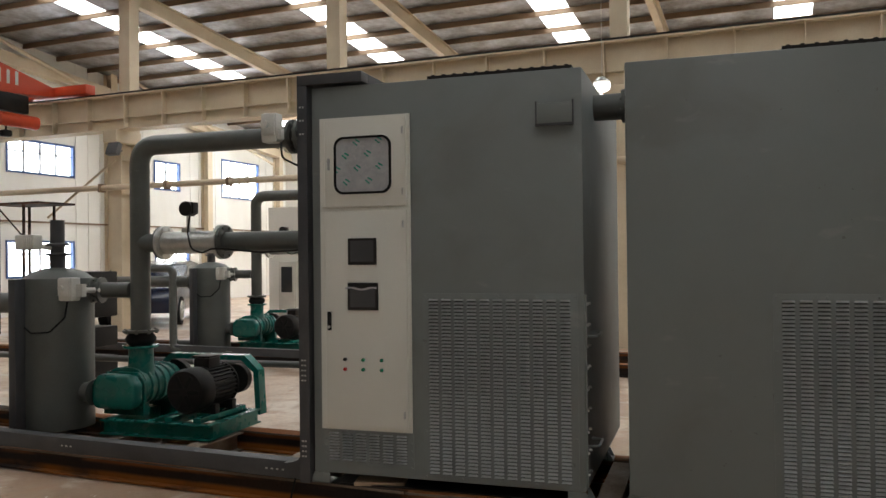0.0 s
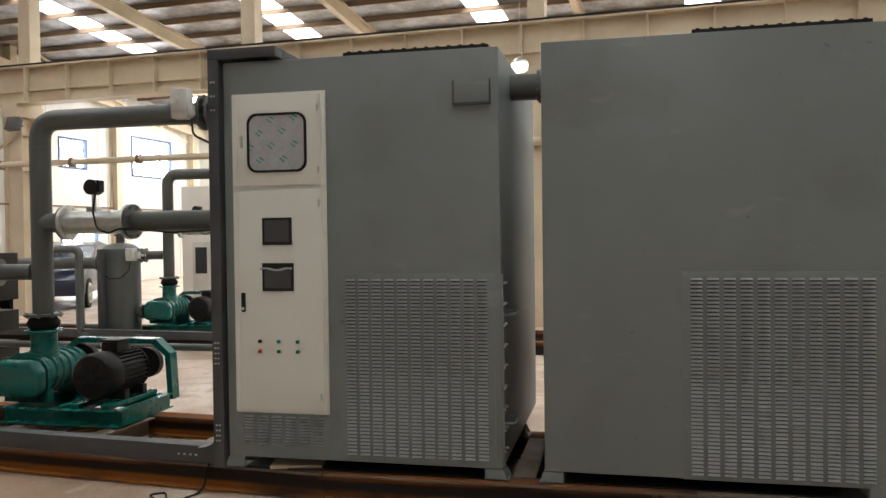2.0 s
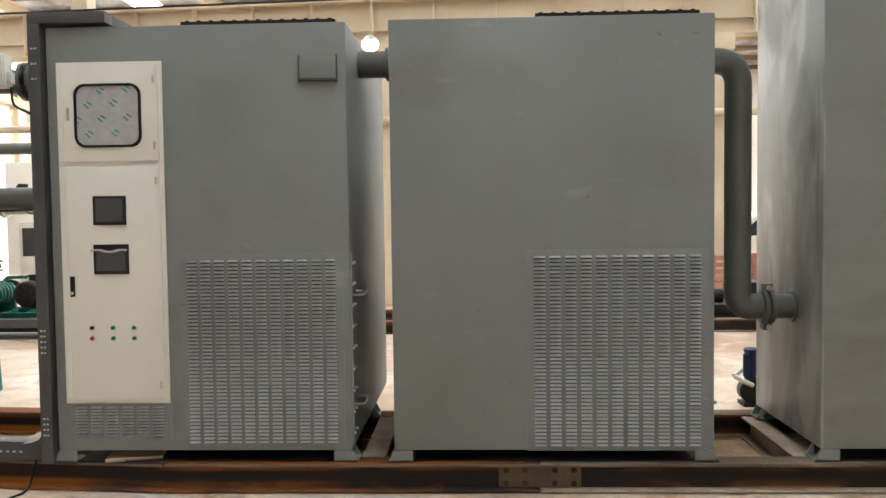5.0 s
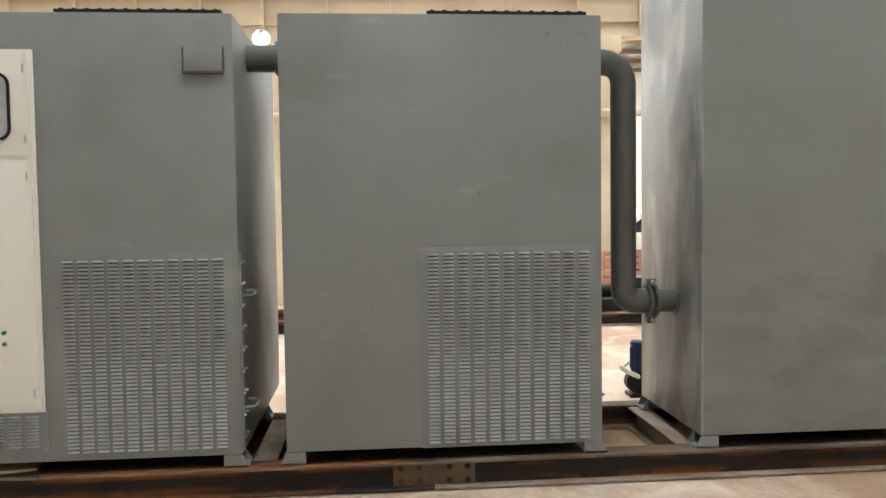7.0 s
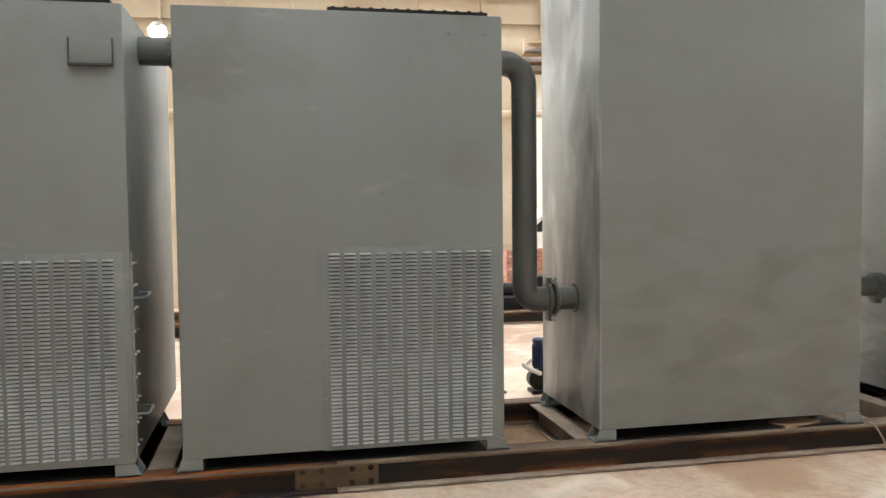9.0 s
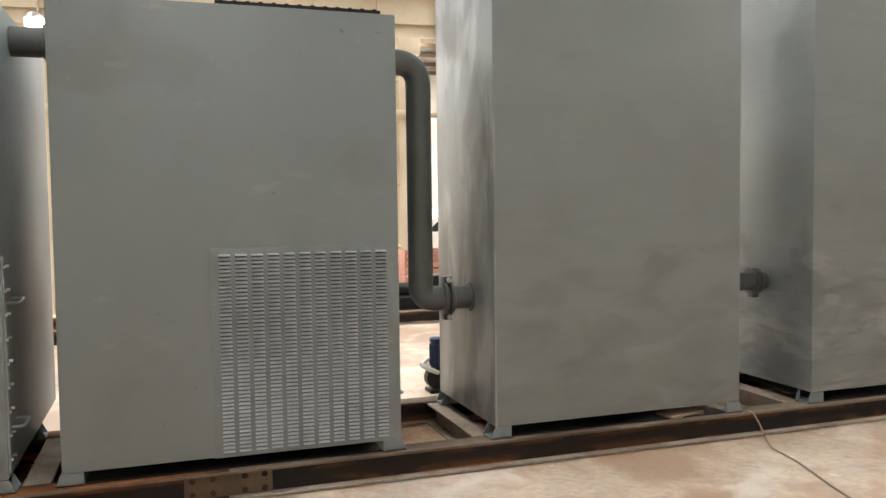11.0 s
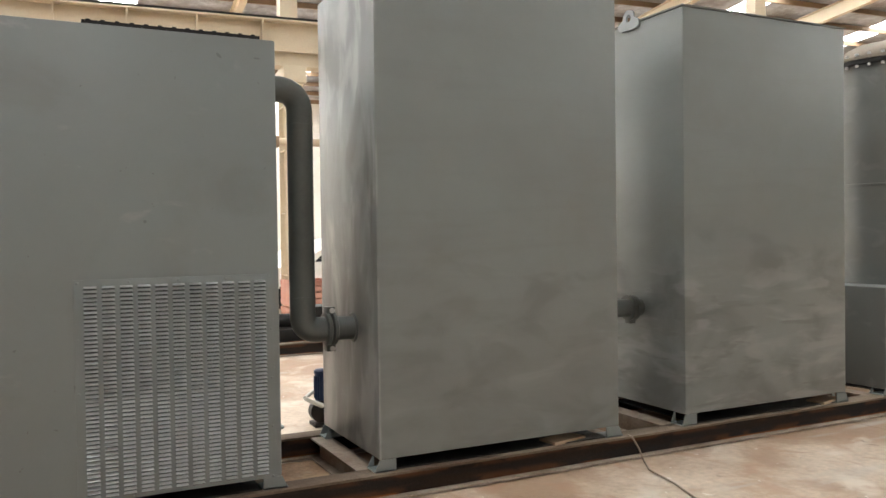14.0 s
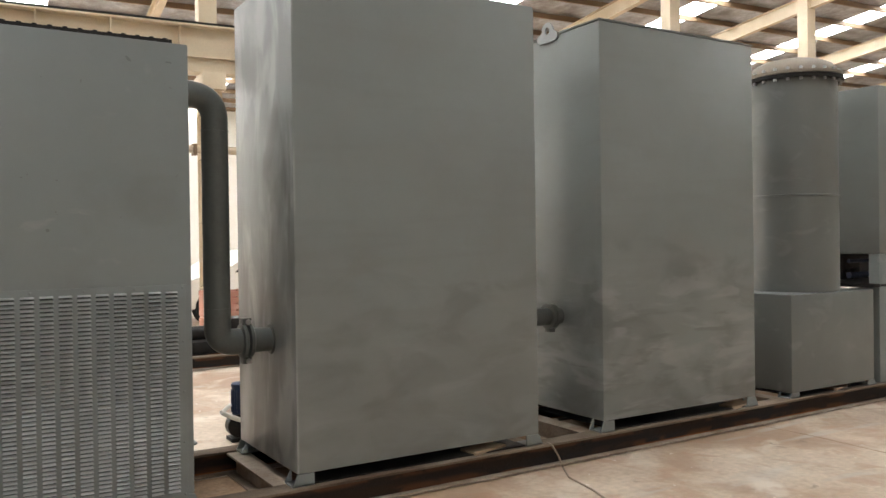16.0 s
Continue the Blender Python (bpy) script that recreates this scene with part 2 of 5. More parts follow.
def rod(bm, a, b, r, n=20, r2=None, caps=True):
    """Adds a cylinder or cone from a to b."""
    a, b = Vector(a), Vector(b)
    d = b - a
    m = Matrix.Translation((a + b) / 2) @ d.to_track_quat("Z", "Y").to_matrix().to_4x4()
    made = bmesh.ops.create_cone(bm, cap_ends=caps, segments=n, radius1=r, radius2=r if r2 is None else r2, depth=d.length, matrix=m)
    for f in {f for v in made["verts"] for f in v.link_faces}:
        f.smooth = len(f.verts) == 4
    return bm


def tube(bm, points, r, bend=0.0, n=20):
    """Sweeps a circle along a polyline whose corners are rounded by the radius bend."""
    pts = [Vector(p) for p in points]
    line = [pts[0]]
    for p, q, s in zip(pts, pts[1:], pts[2:]):
        u, v = (p - q).normalized(), (s - q).normalized()
        angle = u.angle(v)
        if bend and angle < 3.1:
            k = min(bend / math.tan(angle / 2), (p - q).length * 0.49, (s - q).length * 0.49)
            a, c = q + u * k, q + v * k
            for i in range(9):
                w = i / 8
                line.append((1 - w) ** 2 * a * 1 + 2 * w * (1 - w) * (q * 0.83 + (a + c) / 2 * 0.17) + w ** 2 * c)
        else:
            line.append(q)
    line.append(pts[-1])
    rings, side = [], None
    for i, p in enumerate(line):
        d = (line[min(i + 1, len(line) - 1)] - line[max(i - 1, 0)]).normalized()
        if side is None:
            side = d.orthogonal().normalized()
        side = (side - d * side.dot(d)).normalized()
        up = d.cross(side)
        rings.append([bm.verts.new(p + r * (math.cos(6.28318 * j / n) * side + math.sin(6.28318 * j / n) * up)) for j in range(n)])
    for a, b in zip(rings, rings[1:]):
        for j in range(n):
            bm.faces.new((a[j], a[(j + 1) % n], b[(j + 1) % n], b[j])).smooth = True
    bm.faces.new(rings[0][::-1])
    bm.faces.new(rings[-1])
    return bm


def lathe(bm, profile, at, n=40, axis="Z"):
    """Turns a profile of (radius, height) round an axis through at."""
    turn = {"Z": Matrix(), "X": Matrix.Rotation(radians(90), 4, "Y"), "Y": Matrix.Rotation(radians(-90), 4, "X")}[axis]
    m = Matrix.Translation(at) @ turn
    rings = [[bm.verts.new(m @ Vector((r * math.cos(6.28318 * j / n), r * math.sin(6.28318 * j / n), h))) for j in range(n)] for r, h in profile]
    for a, b in zip(rings, rings[1:]):
        for j in range(n):
            bm.faces.new((a[j], a[(j + 1) % n], b[(j + 1) % n], b[j])).smooth = True
    bm.faces.new(rings[0][::-1])
    bm.faces.new(rings[-1])
    return bm


def extrude(bm, profile, m, length):
    """Extrudes a closed profile of (u, v) along the local z of m."""
    a = [bm.verts.new(m @ Vector((u, v, 0))) for u, v in profile]
    b = [bm.verts.new(m @ Vector((u, v, length))) for u, v in profile]
    k = len(profile)
    bm.faces.new(a[::-1])
    bm.faces.new(b)
    for i in range(k):
        bm.faces.new((a[i], a[(i + 1) % k], b[(i + 1) % k], b[i]))
    return bm


def i_profile(h, w, web, flange):
    """An I section, h high and w wide, its foot at v = 0."""
    return [(-w / 2, 0), (w / 2, 0), (w / 2, flange), (web / 2, flange), (web / 2, h - flange), (w / 2, h - flange),
            (w / 2, h), (-w / 2, h), (-w / 2, h - flange), (-web / 2, h - flange), (-web / 2, flange), (-w / 2, flange)]


ALONG_X = Matrix(((0, 0, 1, 0), (1, 0, 0, 0), (0, 1, 0, 0), (0, 0, 0, 1)))
ALONG_Y = Matrix(((-1, 0, 0, 0), (0, 0, 1, 0), (0, 1, 0, 0), (0, 0, 0, 1)))


def finish(name, bm, mat):
    bmesh.ops.recalc_face_normals(bm, faces=bm.faces)
    me = bpy.data.meshes.new(name)
    bm.to_mesh(me)
    bm.free()
    me.set_sharp_from_angle(angle=radians(38))
    me.materials.append(mat)
    return new(name, me)


def part(name, bm, mat, parent, label=""):
    """One mesh, built at its place in the hall, as a part of a thing or of a part."""
    ob = finish(name, bm, mat)
    ob.parent = parent
    if parent.parent is None:
        ob.matrix_parent_inverse = Matrix.Translation(parent.location).inverted()
    return tagged(ob, label)


def thing(name, at, label, category, group="", kind=""):
    ob = new(name)
    ob.location = at
    ob.empty_display_size = 0.1
    return tagged(ob, label, category, group, kind)


def solid(name, bm, mat, label="", category="", group="", kind=""):
    return tagged(finish(name, bm, mat), label, category, group, kind)


def B():
    return bmesh.new()

# ---- the hall ----
# the hall stands at a slight angle to the row of machines; it is laid out square and then turned
HALL = Matrix.Translation((-3.5, 9.1, 0)) @ Matrix.Rotation(radians(-4.2), 4, "Z") @ Matrix.Translation((3.5, -9.1, 0))


def turn_hall(before):
    for ob in list(scene.objects):
        if ob.parent is None and ob.name not in before:
            ob.matrix_basis = HALL @ ob.matrix_basis


standing = {ob.name for ob in scene.objects}
XW, XE, YS, YN = -17.3, 44.0, -26.0, 24.5
GROUND = 0.043
COLUMNS_X = [-11.24, -6.22, -0.94, 4.26, 9.15, 14.02, 18.3, 23.2, 28.2, 33.2, 38.2]
COLUMN_Y = 9.1
RIDGE = -5.0


def roof_z(y):
    return 8.87 - 0.09 * abs(y - RIDGE)


FLOOR = material("worn_concrete", (0.60, 0.485, 0.38), 0.5, second=(0.45, 0.34, 0.25), scale=1.1, amount=0.9, grain=22, bump=0.15, detail=0.16, spread=(0.4, 0.62))
layered(FLOOR, (0.33, 0.205, 0.125), 0.9, (1, 1, 1), (0.47, 0.62), 0.75, detail=10)
layered(FLOOR, (0.70, 0.62, 0.53), 1.6, (1, 1, 1), (0.54, 0.66), 0.7, detail=10)
layered(FLOOR, (0.40, 0.24, 0.15), 4.2, (1, 1, 1), (0.50, 0.68), 0.6, detail=12)
layered(FLOOR, (0.50, 0.47, 0.43), 1.1, (0.35, 1.6, 1), (0.55, 0.64), 0.7, detail=8)
layered(FLOOR, (0.80, 0.76, 0.70), 14.0, (1, 0.6, 1), (0.70, 0.74), 0.7, detail=4)
layered(FLOOR, (0.16, 0.12, 0.09), 5.0, (1, 1, 1), (0.66, 0.76), 0.7, detail=6)
bm = B()
box(bm, XW - 0.3, XE + 0.3, YS - 0.3, YN + 0.3, -0.3, GROUND)
solid("floor", bm, FLOOR, "worn pale concrete workshop floor with brown stains", "floor", kind="structure")

# side walls; the west one has window openings
WINDOWS_W = [(11.33, 13.58, 3.87, 4.8), (16.82, 18.06, 3.79, 4.75), (20.3, 22.58, 3.73, 5.15), (11.31, 13.56, 1.05, 2.07), (16.85, 18.5, 0.02, 2.42)]


def wall_with_holes(name, x0, x1, y0, y1, height, holes, label):
    """A wall along y, cut into strips round its openings."""
    bm = B()
    ys = sorted({y0, y1, *[h[0] for h in holes], *[h[1] for h in holes]})
    for a, b in zip(ys, ys[1:]):
        cuts = sorted((h[2], h[3]) for h in holes if h[0] <= a + 1e-6 and h[1] >= b - 1e-6)
        z = 0.0
        for lo, hi in cuts:
            if lo > z:
                box(bm, x0, x1, a, b, z, lo)
            z = hi
        box(bm, x0, x1, a, b, z, height)
    return solid(name, bm, WALL, label, "wall", kind="structure")


wall_with_holes("wall_west", XW - 0.2, XW, YS, YN, 9.2, WINDOWS_W, "white ribbed metal end wall with high windows")
for name, ext in (("wall_north", (XW, XE, YN, YN + 0.2)), ("wall_south", (XW, XE, YS - 0.2, YS)), ("wall_east", (XE, XE + 0.2, YS, YN))):
    bm = B()
    box(bm, *ext, 0, 9.2)
    solid(name, bm, WALL if name == "wall_north" else DULL_WALL, "metal wall panels closing the hall", "wall", kind="structure")

# upright ribs of the west wall's panels
bm = B()
y = 6.0
while y < YN:
    if not any(h[0] - 0.05 < y < h[1] + 0.05 for h in WINDOWS_W):
        box(bm, XW, XW + 0.018, y - 0.02, y + 0.02, 0, 8.6)
    y += 0.45
solid("trim_wall_ribs", bm, WALL, "white upright ribs of the wall panels", "trim", kind="structure")

for i, (a, b, lo, hi) in enumerate(WINDOWS_W):
    w = thing("window_%d" % (i + 1), (XW, (a + b) / 2, lo), "bright daylit window with a blue metal frame", "window", kind="structure")
    bm = B()
    for ext in ((a, b, lo, lo + 0.06), (a, b, hi - 0.06, hi), (a, a + 0.06, lo + 0.06, hi - 0.06), (b - 0.06, b, lo + 0.06, hi - 0.06)):
        box(bm, XW - 0.08, XW + 0.03, *ext)
    part("window_frame", bm, BLUE, w)
    n = max(2, round((b - a) / 0.55))
    for j in range(n):
        p0, p1 = a + 0.06 + (b - a - 0.12) * j / n, a + 0.06 + (b - a - 0.12) * (j + 1) / n
        bm = B()
        box(bm, XW - 0.1, XW - 0.085, p0 + 0.012, p1 - 0.012, lo + 0.06, hi - 0.06)
        part("pane", bm, GLOW_PANE, w)
        if j:
            bm = B()
            box(bm, XW - 0.084, XW - 0.04, p0 - 0.03, p0 + 0.03, lo + 0.06, hi - 0.06)
            part("glazing_bar", bm, PALE_BAR, w, "pale grey glazing bar")
    bm = B()
    box(bm, XW - 0.079, XW - 0.045, a + 0.06, b - 0.06, lo + (hi - lo) * 0.62, lo + (hi - lo) * 0.62 + 0.04)
    part("cross_bar", bm, PALE_BAR, w, "pale grey glazing bar")

# roof sheets between the skylight strips
STRIPS_X = [-13.7, -8.45, -3.3, 1.8, 6.9, 11.9, 16.85, 22.0, 26.75, 31.8, 36.9]
STRIP_W = 0.4
bm = B()
for side, far in ((1, YN), (-1, YS)):
    edges = [XW]
    for s in STRIPS_X if side > 0 else STRIPS_X[3::4]:
        edges += [s - STRIP_W, s + STRIP_W]
    edges.append(XE)
    for a, b in zip(edges[0::2], edges[1::2]):
        v = [bm.verts.new((x, y, roof_z(y) + dz)) for dz in (0, 0.08) for x, y in ((a, RIDGE), (b, RIDGE), (b, far), (a, far))]
        for q in ((0, 1, 2, 3), (4, 5, 6, 7), (0, 1, 5, 4), (1, 2, 6, 5), (2, 3, 7, 6), (3, 0, 4, 7)):
            bm.faces.new([v[k] for k in q])
solid("ceiling", bm, ROOF, "silver foil-lined sloping metal roof", "ceiling", kind="structure")
for s in STRIPS_X:
    strip = thing("skylight", (s, RIDGE, roof_z(RIDGE)), "long bright translucent skylight strip in the roof", "skylight", "skylight strips", "structure")
    for side, far in ((1, YN), (-1, YS)):
        n = 15
        if side < 0 and STRIPS_X.index(s) % 4 != 3:
            continue
        for j in range(n):
            y0 = RIDGE + (far - RIDGE) * j / n
            y1 = RIDGE + (far - RIDGE) * (j + 1) / n - 0.05 * side
            bm = B()
            v = [bm.verts.new((x, y, roof_z(y) + 0.02 + dz)) for dz in (0, 0.02) for x, y in ((s - STRIP_W, y0), (s + STRIP_W, y0), (s + STRIP_W, y1), (s - STRIP_W, y1))]
            for q in ((0, 1, 2, 3), (4, 5, 6, 7), (0, 1, 5, 4), (1, 2, 6, 5), (2, 3, 7, 6), (3, 0, 4, 7)):
                bm.faces.new([v[k] for k in q])
            part("panel", bm, GLOW_ROOF, strip)

# unseen glowing sheets added under the roof to brighten the far bay's west end
for s in (-14.9, -11.1, -5.9, -0.7):
    strip = thing("skylight", (s, 21.0, roof_z(21.0)), "broad unseen glowing sheet added to brighten the far bay", "skylight", "far bay rooflights", "structure")
    for j in range(6):
        y0, y1 = 18.0 + j, 18.95 + j
        bm = B()
        v = [bm.verts.new((x, y, roof_z(y) - 0.03 + dz)) for dz in (0, 0.02) for x, y in ((s - 0.8, y0), (s + 0.8, y0), (s + 0.8, y1), (s - 0.8, y1))]
        for q in ((0, 1, 2, 3), (4, 5, 6, 7), (0, 1, 5, 4), (1, 2, 6, 5), (2, 3, 7, 6), (3, 0, 4, 7)):
            bm.faces.new([v[k] for k in q])
        part("panel", bm, GLOW_ROOF, strip)

# purlins along the hall, rafters across it
y = RIDGE - 15
while y < YN:
    bm = B()
    box(bm, XW, XE, y - 0.025, y + 0.025, roof_z(y) - 0.13, roof_z(y) - 0.005)
    solid("purlin", bm, PURLIN, "brown steel roof purlin", "purlin", "roof purlins", "structure")
    y += 1.1
for x in COLUMNS_X:
    for far in (YN, YS):
        bm = B()
        a, b = Vector((x, RIDGE, roof_z(RIDGE) - 0.62)), Vector((x, far, roof_z(far) - 0.62))
        d = (b - a).normalized()
        up = Vector((0, -d.z * (1 if d.y > 0 else -1), abs(d.y)))
        sx = d.cross(up) * -1
        m = Matrix(((sx.x, up.x, d.x, a.x), (sx.y, up.y, d.y, a.y), (sx.z, up.z, d.z, a.z), (0, 0, 0, 1)))
        extrude(bm, i_profile(0.34, 0.15, 0.02, 0.02), m, (b - a).length)
        solid("rafter", bm, CREAM_STEEL, "cream painted steel roof rafter", "rafter", "roof rafters", "structure")

# columns with the crane runway girder
for x in COLUMNS_X:
    c = thing("column", (x, COLUMN_Y, 0), "cream painted steel hall column carrying the crane runway", "column", "hall columns", "structure")
    bm = B()
    box(bm, x - 0.01, x + 0.01, COLUMN_Y - 0.135, COLUMN_Y + 0.285, 0, 3.95)
    for dy in (-0.15, 0.3):
        box(bm, x - 0.15, x + 0.15, COLUMN_Y + dy - 0.012, COLUMN_Y + dy + 0.012, 0, 3.95)
    for z in (0.9, 1.9, 2.9, 3.6):
        box(bm, x - 0.14, x + 0.14, COLUMN_Y - 0.135, COLUMN_Y + 0.285, z, z + 0.012)
    part("lower_shaft", bm, CREAM_STEEL, c)
    bm = B()
    box(bm, x - 0.14, x + 0.14, COLUMN_Y + 0.10, COLUMN_Y + 0.38, 4.2, roof_z(COLUMN_Y) - 0.2)
    part("upper_shaft", bm, CREAM_STEEL, c)
    bm = B()
    box(bm, x - 0.18, x + 0.18, COLUMN_Y - 0.32, COLUMN_Y + 0.38, 3.95, 4.2, 0.01)
    part("bracket", bm, CREAM_STEEL, c)
girder = thing("crane_runway_girder", (0, COLUMN_Y - 0.12, 4.2), "cream painted crane runway girder with upright stiffeners", "girder", kind="structure")
bm = B()
extrude(bm, i_profile(0.72, 0.34, 0.02, 0.025), Matrix.Translation((XW, COLUMN_Y - 0.12, 4.2)) @ ALONG_X, XE - XW)
part("beam", bm, CREAM_STEEL, girder)
bm = B()
box(bm, XW, XE, COLUMN_Y - 0.16, COLUMN_Y - 0.08, 4.92, 4.99)
part("rail", bm, BLACK, girder)
bm = B()
box(bm, XW, XE, COLUMN_Y - 0.20, COLUMN_Y - 0.131, 4.44, 4.47)
part("seam_flange", bm, CREAM_STEEL, girder)
bm = B()
x = XW + 0.5
while x < XE:
    box(bm, x - 0.012, x + 0.012, COLUMN_Y - 0.27, COLUMN_Y - 0.135, 4.225, 4.895)
    x += 0.98
part("stiffener", bm, CREAM_STEEL, girder)
turn_hall(standing)

# ---- the skids ----
BEAM_TOP = 0.205
JOINT = 0.78


# the blowers' end of the near skid lies a few degrees off the cabinets' line
BEND_X = -1.25
BEND = Matrix.Translation((BEND_X, 0.035, 0)) @ Matrix.Rotation(radians(-4.7), 4, "Z") @ Matrix.Translation((-BEND_X, -0.035, 0))


def skid(name, x0, x1, y_front, y_back, crosses, label, bent=False):
    s = thing(name, ((x0 + x1) / 2, y_front, GROUND), label, "skid")

    def lay(part_name, bm, mat, x):
        if bent and x < BEND_X - 0.01:
            bmesh.ops.transform(bm, matrix=BEND, verts=bm.verts)
        part(part_name, bm, mat, s)

    stretches = [(x0, BEND_X), (BEND_X + 0.002, JOINT), (JOINT + 0.005, x1)] if bent else [(x0, JOINT), (JOINT + 0.003, x1)]
    for y in (y_front, y_back):
        for a, b in stretches:
            old = b <= JOINT
            bm = B()
            box(bm, a, b, y - 0.022, y + 0.022, GROUND + 0.0225, BEAM_TOP - 0.0165)
            lay("web", bm, RUST if old else RUST_DULL, a)
            bm = B()
            box(bm, a, b, y - 0.068, y + 0.068, BEAM_TOP - 0.016, BEAM_TOP, 0.002)
            lay("top_flange", bm, RUST if old else FLANGE_DUST, a)
            bm = B()
            box(bm, a, b, y - 0.0715, y - 0.0685, BEAM_TOP - 0.015, BEAM_TOP - 0.001)
            lay("dusty_edge", bm, FLANGE_DUST, a)
            bm = B()
            box(bm, a, b, y - 0.072, y + 0.068, GROUND + 0.008, GROUND + 0.022, 0.002)
            lay("bottom_flange", bm, RUST if old else MUD_STEEL, a)
    x = x0 + 0.35
    while x < x1:
        for y in (y_front, y_back):
            bm = B()
            box(bm, x - 0.05, x + 0.05, y - 0.055, y + 0.06, GROUND, GROUND + 0.0075)
            lay("shim", bm, RUST_DULL, x)
        x += 1.9
    for x in crosses:
        bm = B()
        extrude(bm, i_profile(BEAM_TOP - GROUND - 0.018, 0.13, 0.01, 0.012), Matrix.Translation((x, y_front + 0.07, GROUND + 0.006)) @ ALONG_Y, y_back - y_front - 0.14)
        lay("cross_beam", bm, MUD_STEEL, x)
    return s


skid("steel_skid", -9.0, 16.0, 0.035, 1.08, [-6.2, -5.0, -3.95, -3.2, -2.3, -1.95, -0.13, 0.10, 1.60, 2.235, 3.90, 4.475, 6.04, 6.57, 7.75, 9.0],
     "long rusty steel beam skid lying on the concrete floor", True)
skid("steel_skid", -11.0, 16.0, 5.72, 6.9, [-8.3, -7.1, -6.05, -5.3, -4.4, 0.0, 3.0, 6.0], "long rusty steel beam skid behind the first one")

bm = B()
box(bm, -1.9, 16.0, 0.12, 1.0, GROUND + 0.0005, GROUND + 0.004)
box(bm, -9.0, -1.903, 0.25, 1.1, GROUND + 0.0005, GROUND + 0.004)
solid("dust_layer", bm, SCALE_DUST, "brown rust scale and dirt lying on the floor inside the skid", "dirt", kind="structure")


def cabinet(x0, x1, z0, z1, depth, mat, label, y0=0.0, stance=1.1):
    c = thing("dryer_cabinet", ((x0 + x1) / 2, y0 + depth / 2, BEAM_TOP), label, "cabinet", "grey equipment cabinets")
    bm = B()
    box(bm, x0, x1, y0, y0 + depth, z0, z1, 0.012)
    part("body", bm, mat, c)
    for sx, fx in ((-1, x0), (1, x1)):
        for sy, fy in ((-1, y0), (1, y0 + min(depth, stance))):
            bm = B()
            inner = fx - sx * 0.10
            prof = [(fx, z0), (fx + sx * 0.03, BEAM_TOP + 0.001), (inner, BEAM_TOP + 0.001), (inner, z0)]
            extrude(bm, prof, Matrix(((1, 0, 0, 0), (0, 0, -sy, fy), (0, 1, 0, 0), (0, 0, 0, 1))), 0.008)
            box(bm, *sorted((fx + sx * 0.03, inner)), *sorted((fy, fy - sy * 0.12)), BEAM_TOP + 0.001, BEAM_TOP + 0.009)
            extrude(bm, [(fx, z0), (fx - sx * 0.01, z0), (fx - sx * 0.01, BEAM_TOP + 0.009), (fx + sx * 0.03, BEAM_TOP + 0.009)], Matrix(((1, 0, 0, 0), (0, 0, -sy, fy - sy * 0.112), (0, 1, 0, 0), (0, 0, 0, 1))), 0.008)
            part("foot", bm, GREY, c)
    # added black plates: one stands in for the shade below, one blocks light behind
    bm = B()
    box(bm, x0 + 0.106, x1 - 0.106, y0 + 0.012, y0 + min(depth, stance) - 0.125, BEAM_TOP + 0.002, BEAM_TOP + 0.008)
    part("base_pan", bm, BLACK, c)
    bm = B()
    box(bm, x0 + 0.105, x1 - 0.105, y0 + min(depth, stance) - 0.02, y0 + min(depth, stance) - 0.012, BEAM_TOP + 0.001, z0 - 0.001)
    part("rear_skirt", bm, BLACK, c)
    return c




C1 = cabinet(-1.84, -0.225, 0.27, 2.56, 1.73, GREY_SOOT, "grey enamelled dryer cabinet with cream control panel and louvred grille")
C2 = cabinet(0.0, 1.703, 0.27, 2.565, 1.5, GREY, "plain grey enamelled cabinet with a louvred corner grille")
C3 = cabinet(2.258, 3.935, 0.273, 3.07, 1.0, GREY_SCUFF_SHEEN, "tall plain grey scuffed enamelled cabinet with sheen painted on one side")
C4 = cabinet(4.505, 6.124, 0.28, 3.065, 1.0, GREY_WORN, "tall plain grey enamelled cabinet with a lifting lug")
C5 = cabinet(6.59, 7.78, 0.25, 1.065, 0.82, TANK_GREY, "low grey enamelled base box under a pressure tank")


def ring_bolts(bm, at, r, n, size, axis):
    """Hexagon bolts in a circle."""
    for i in range(n):
        a = 6.28318 * (i + 0.5) / n
        c, q = r * math.cos(a), r * math.sin(a)
        p = Vector(at) + {"X": Vector((0, c, q)), "Y": Vector((c, 0, q)), "Z": Vector((c, q, 0))}[axis]
        d = {"X": Vector((size, 0, 0)), "Y": Vector((0, size, 0)), "Z": Vector((0, 0, size))}[axis]
        rod(bm, p - d, p + d, size * 0.6, 6)
    return bm


LOUVRE = {}


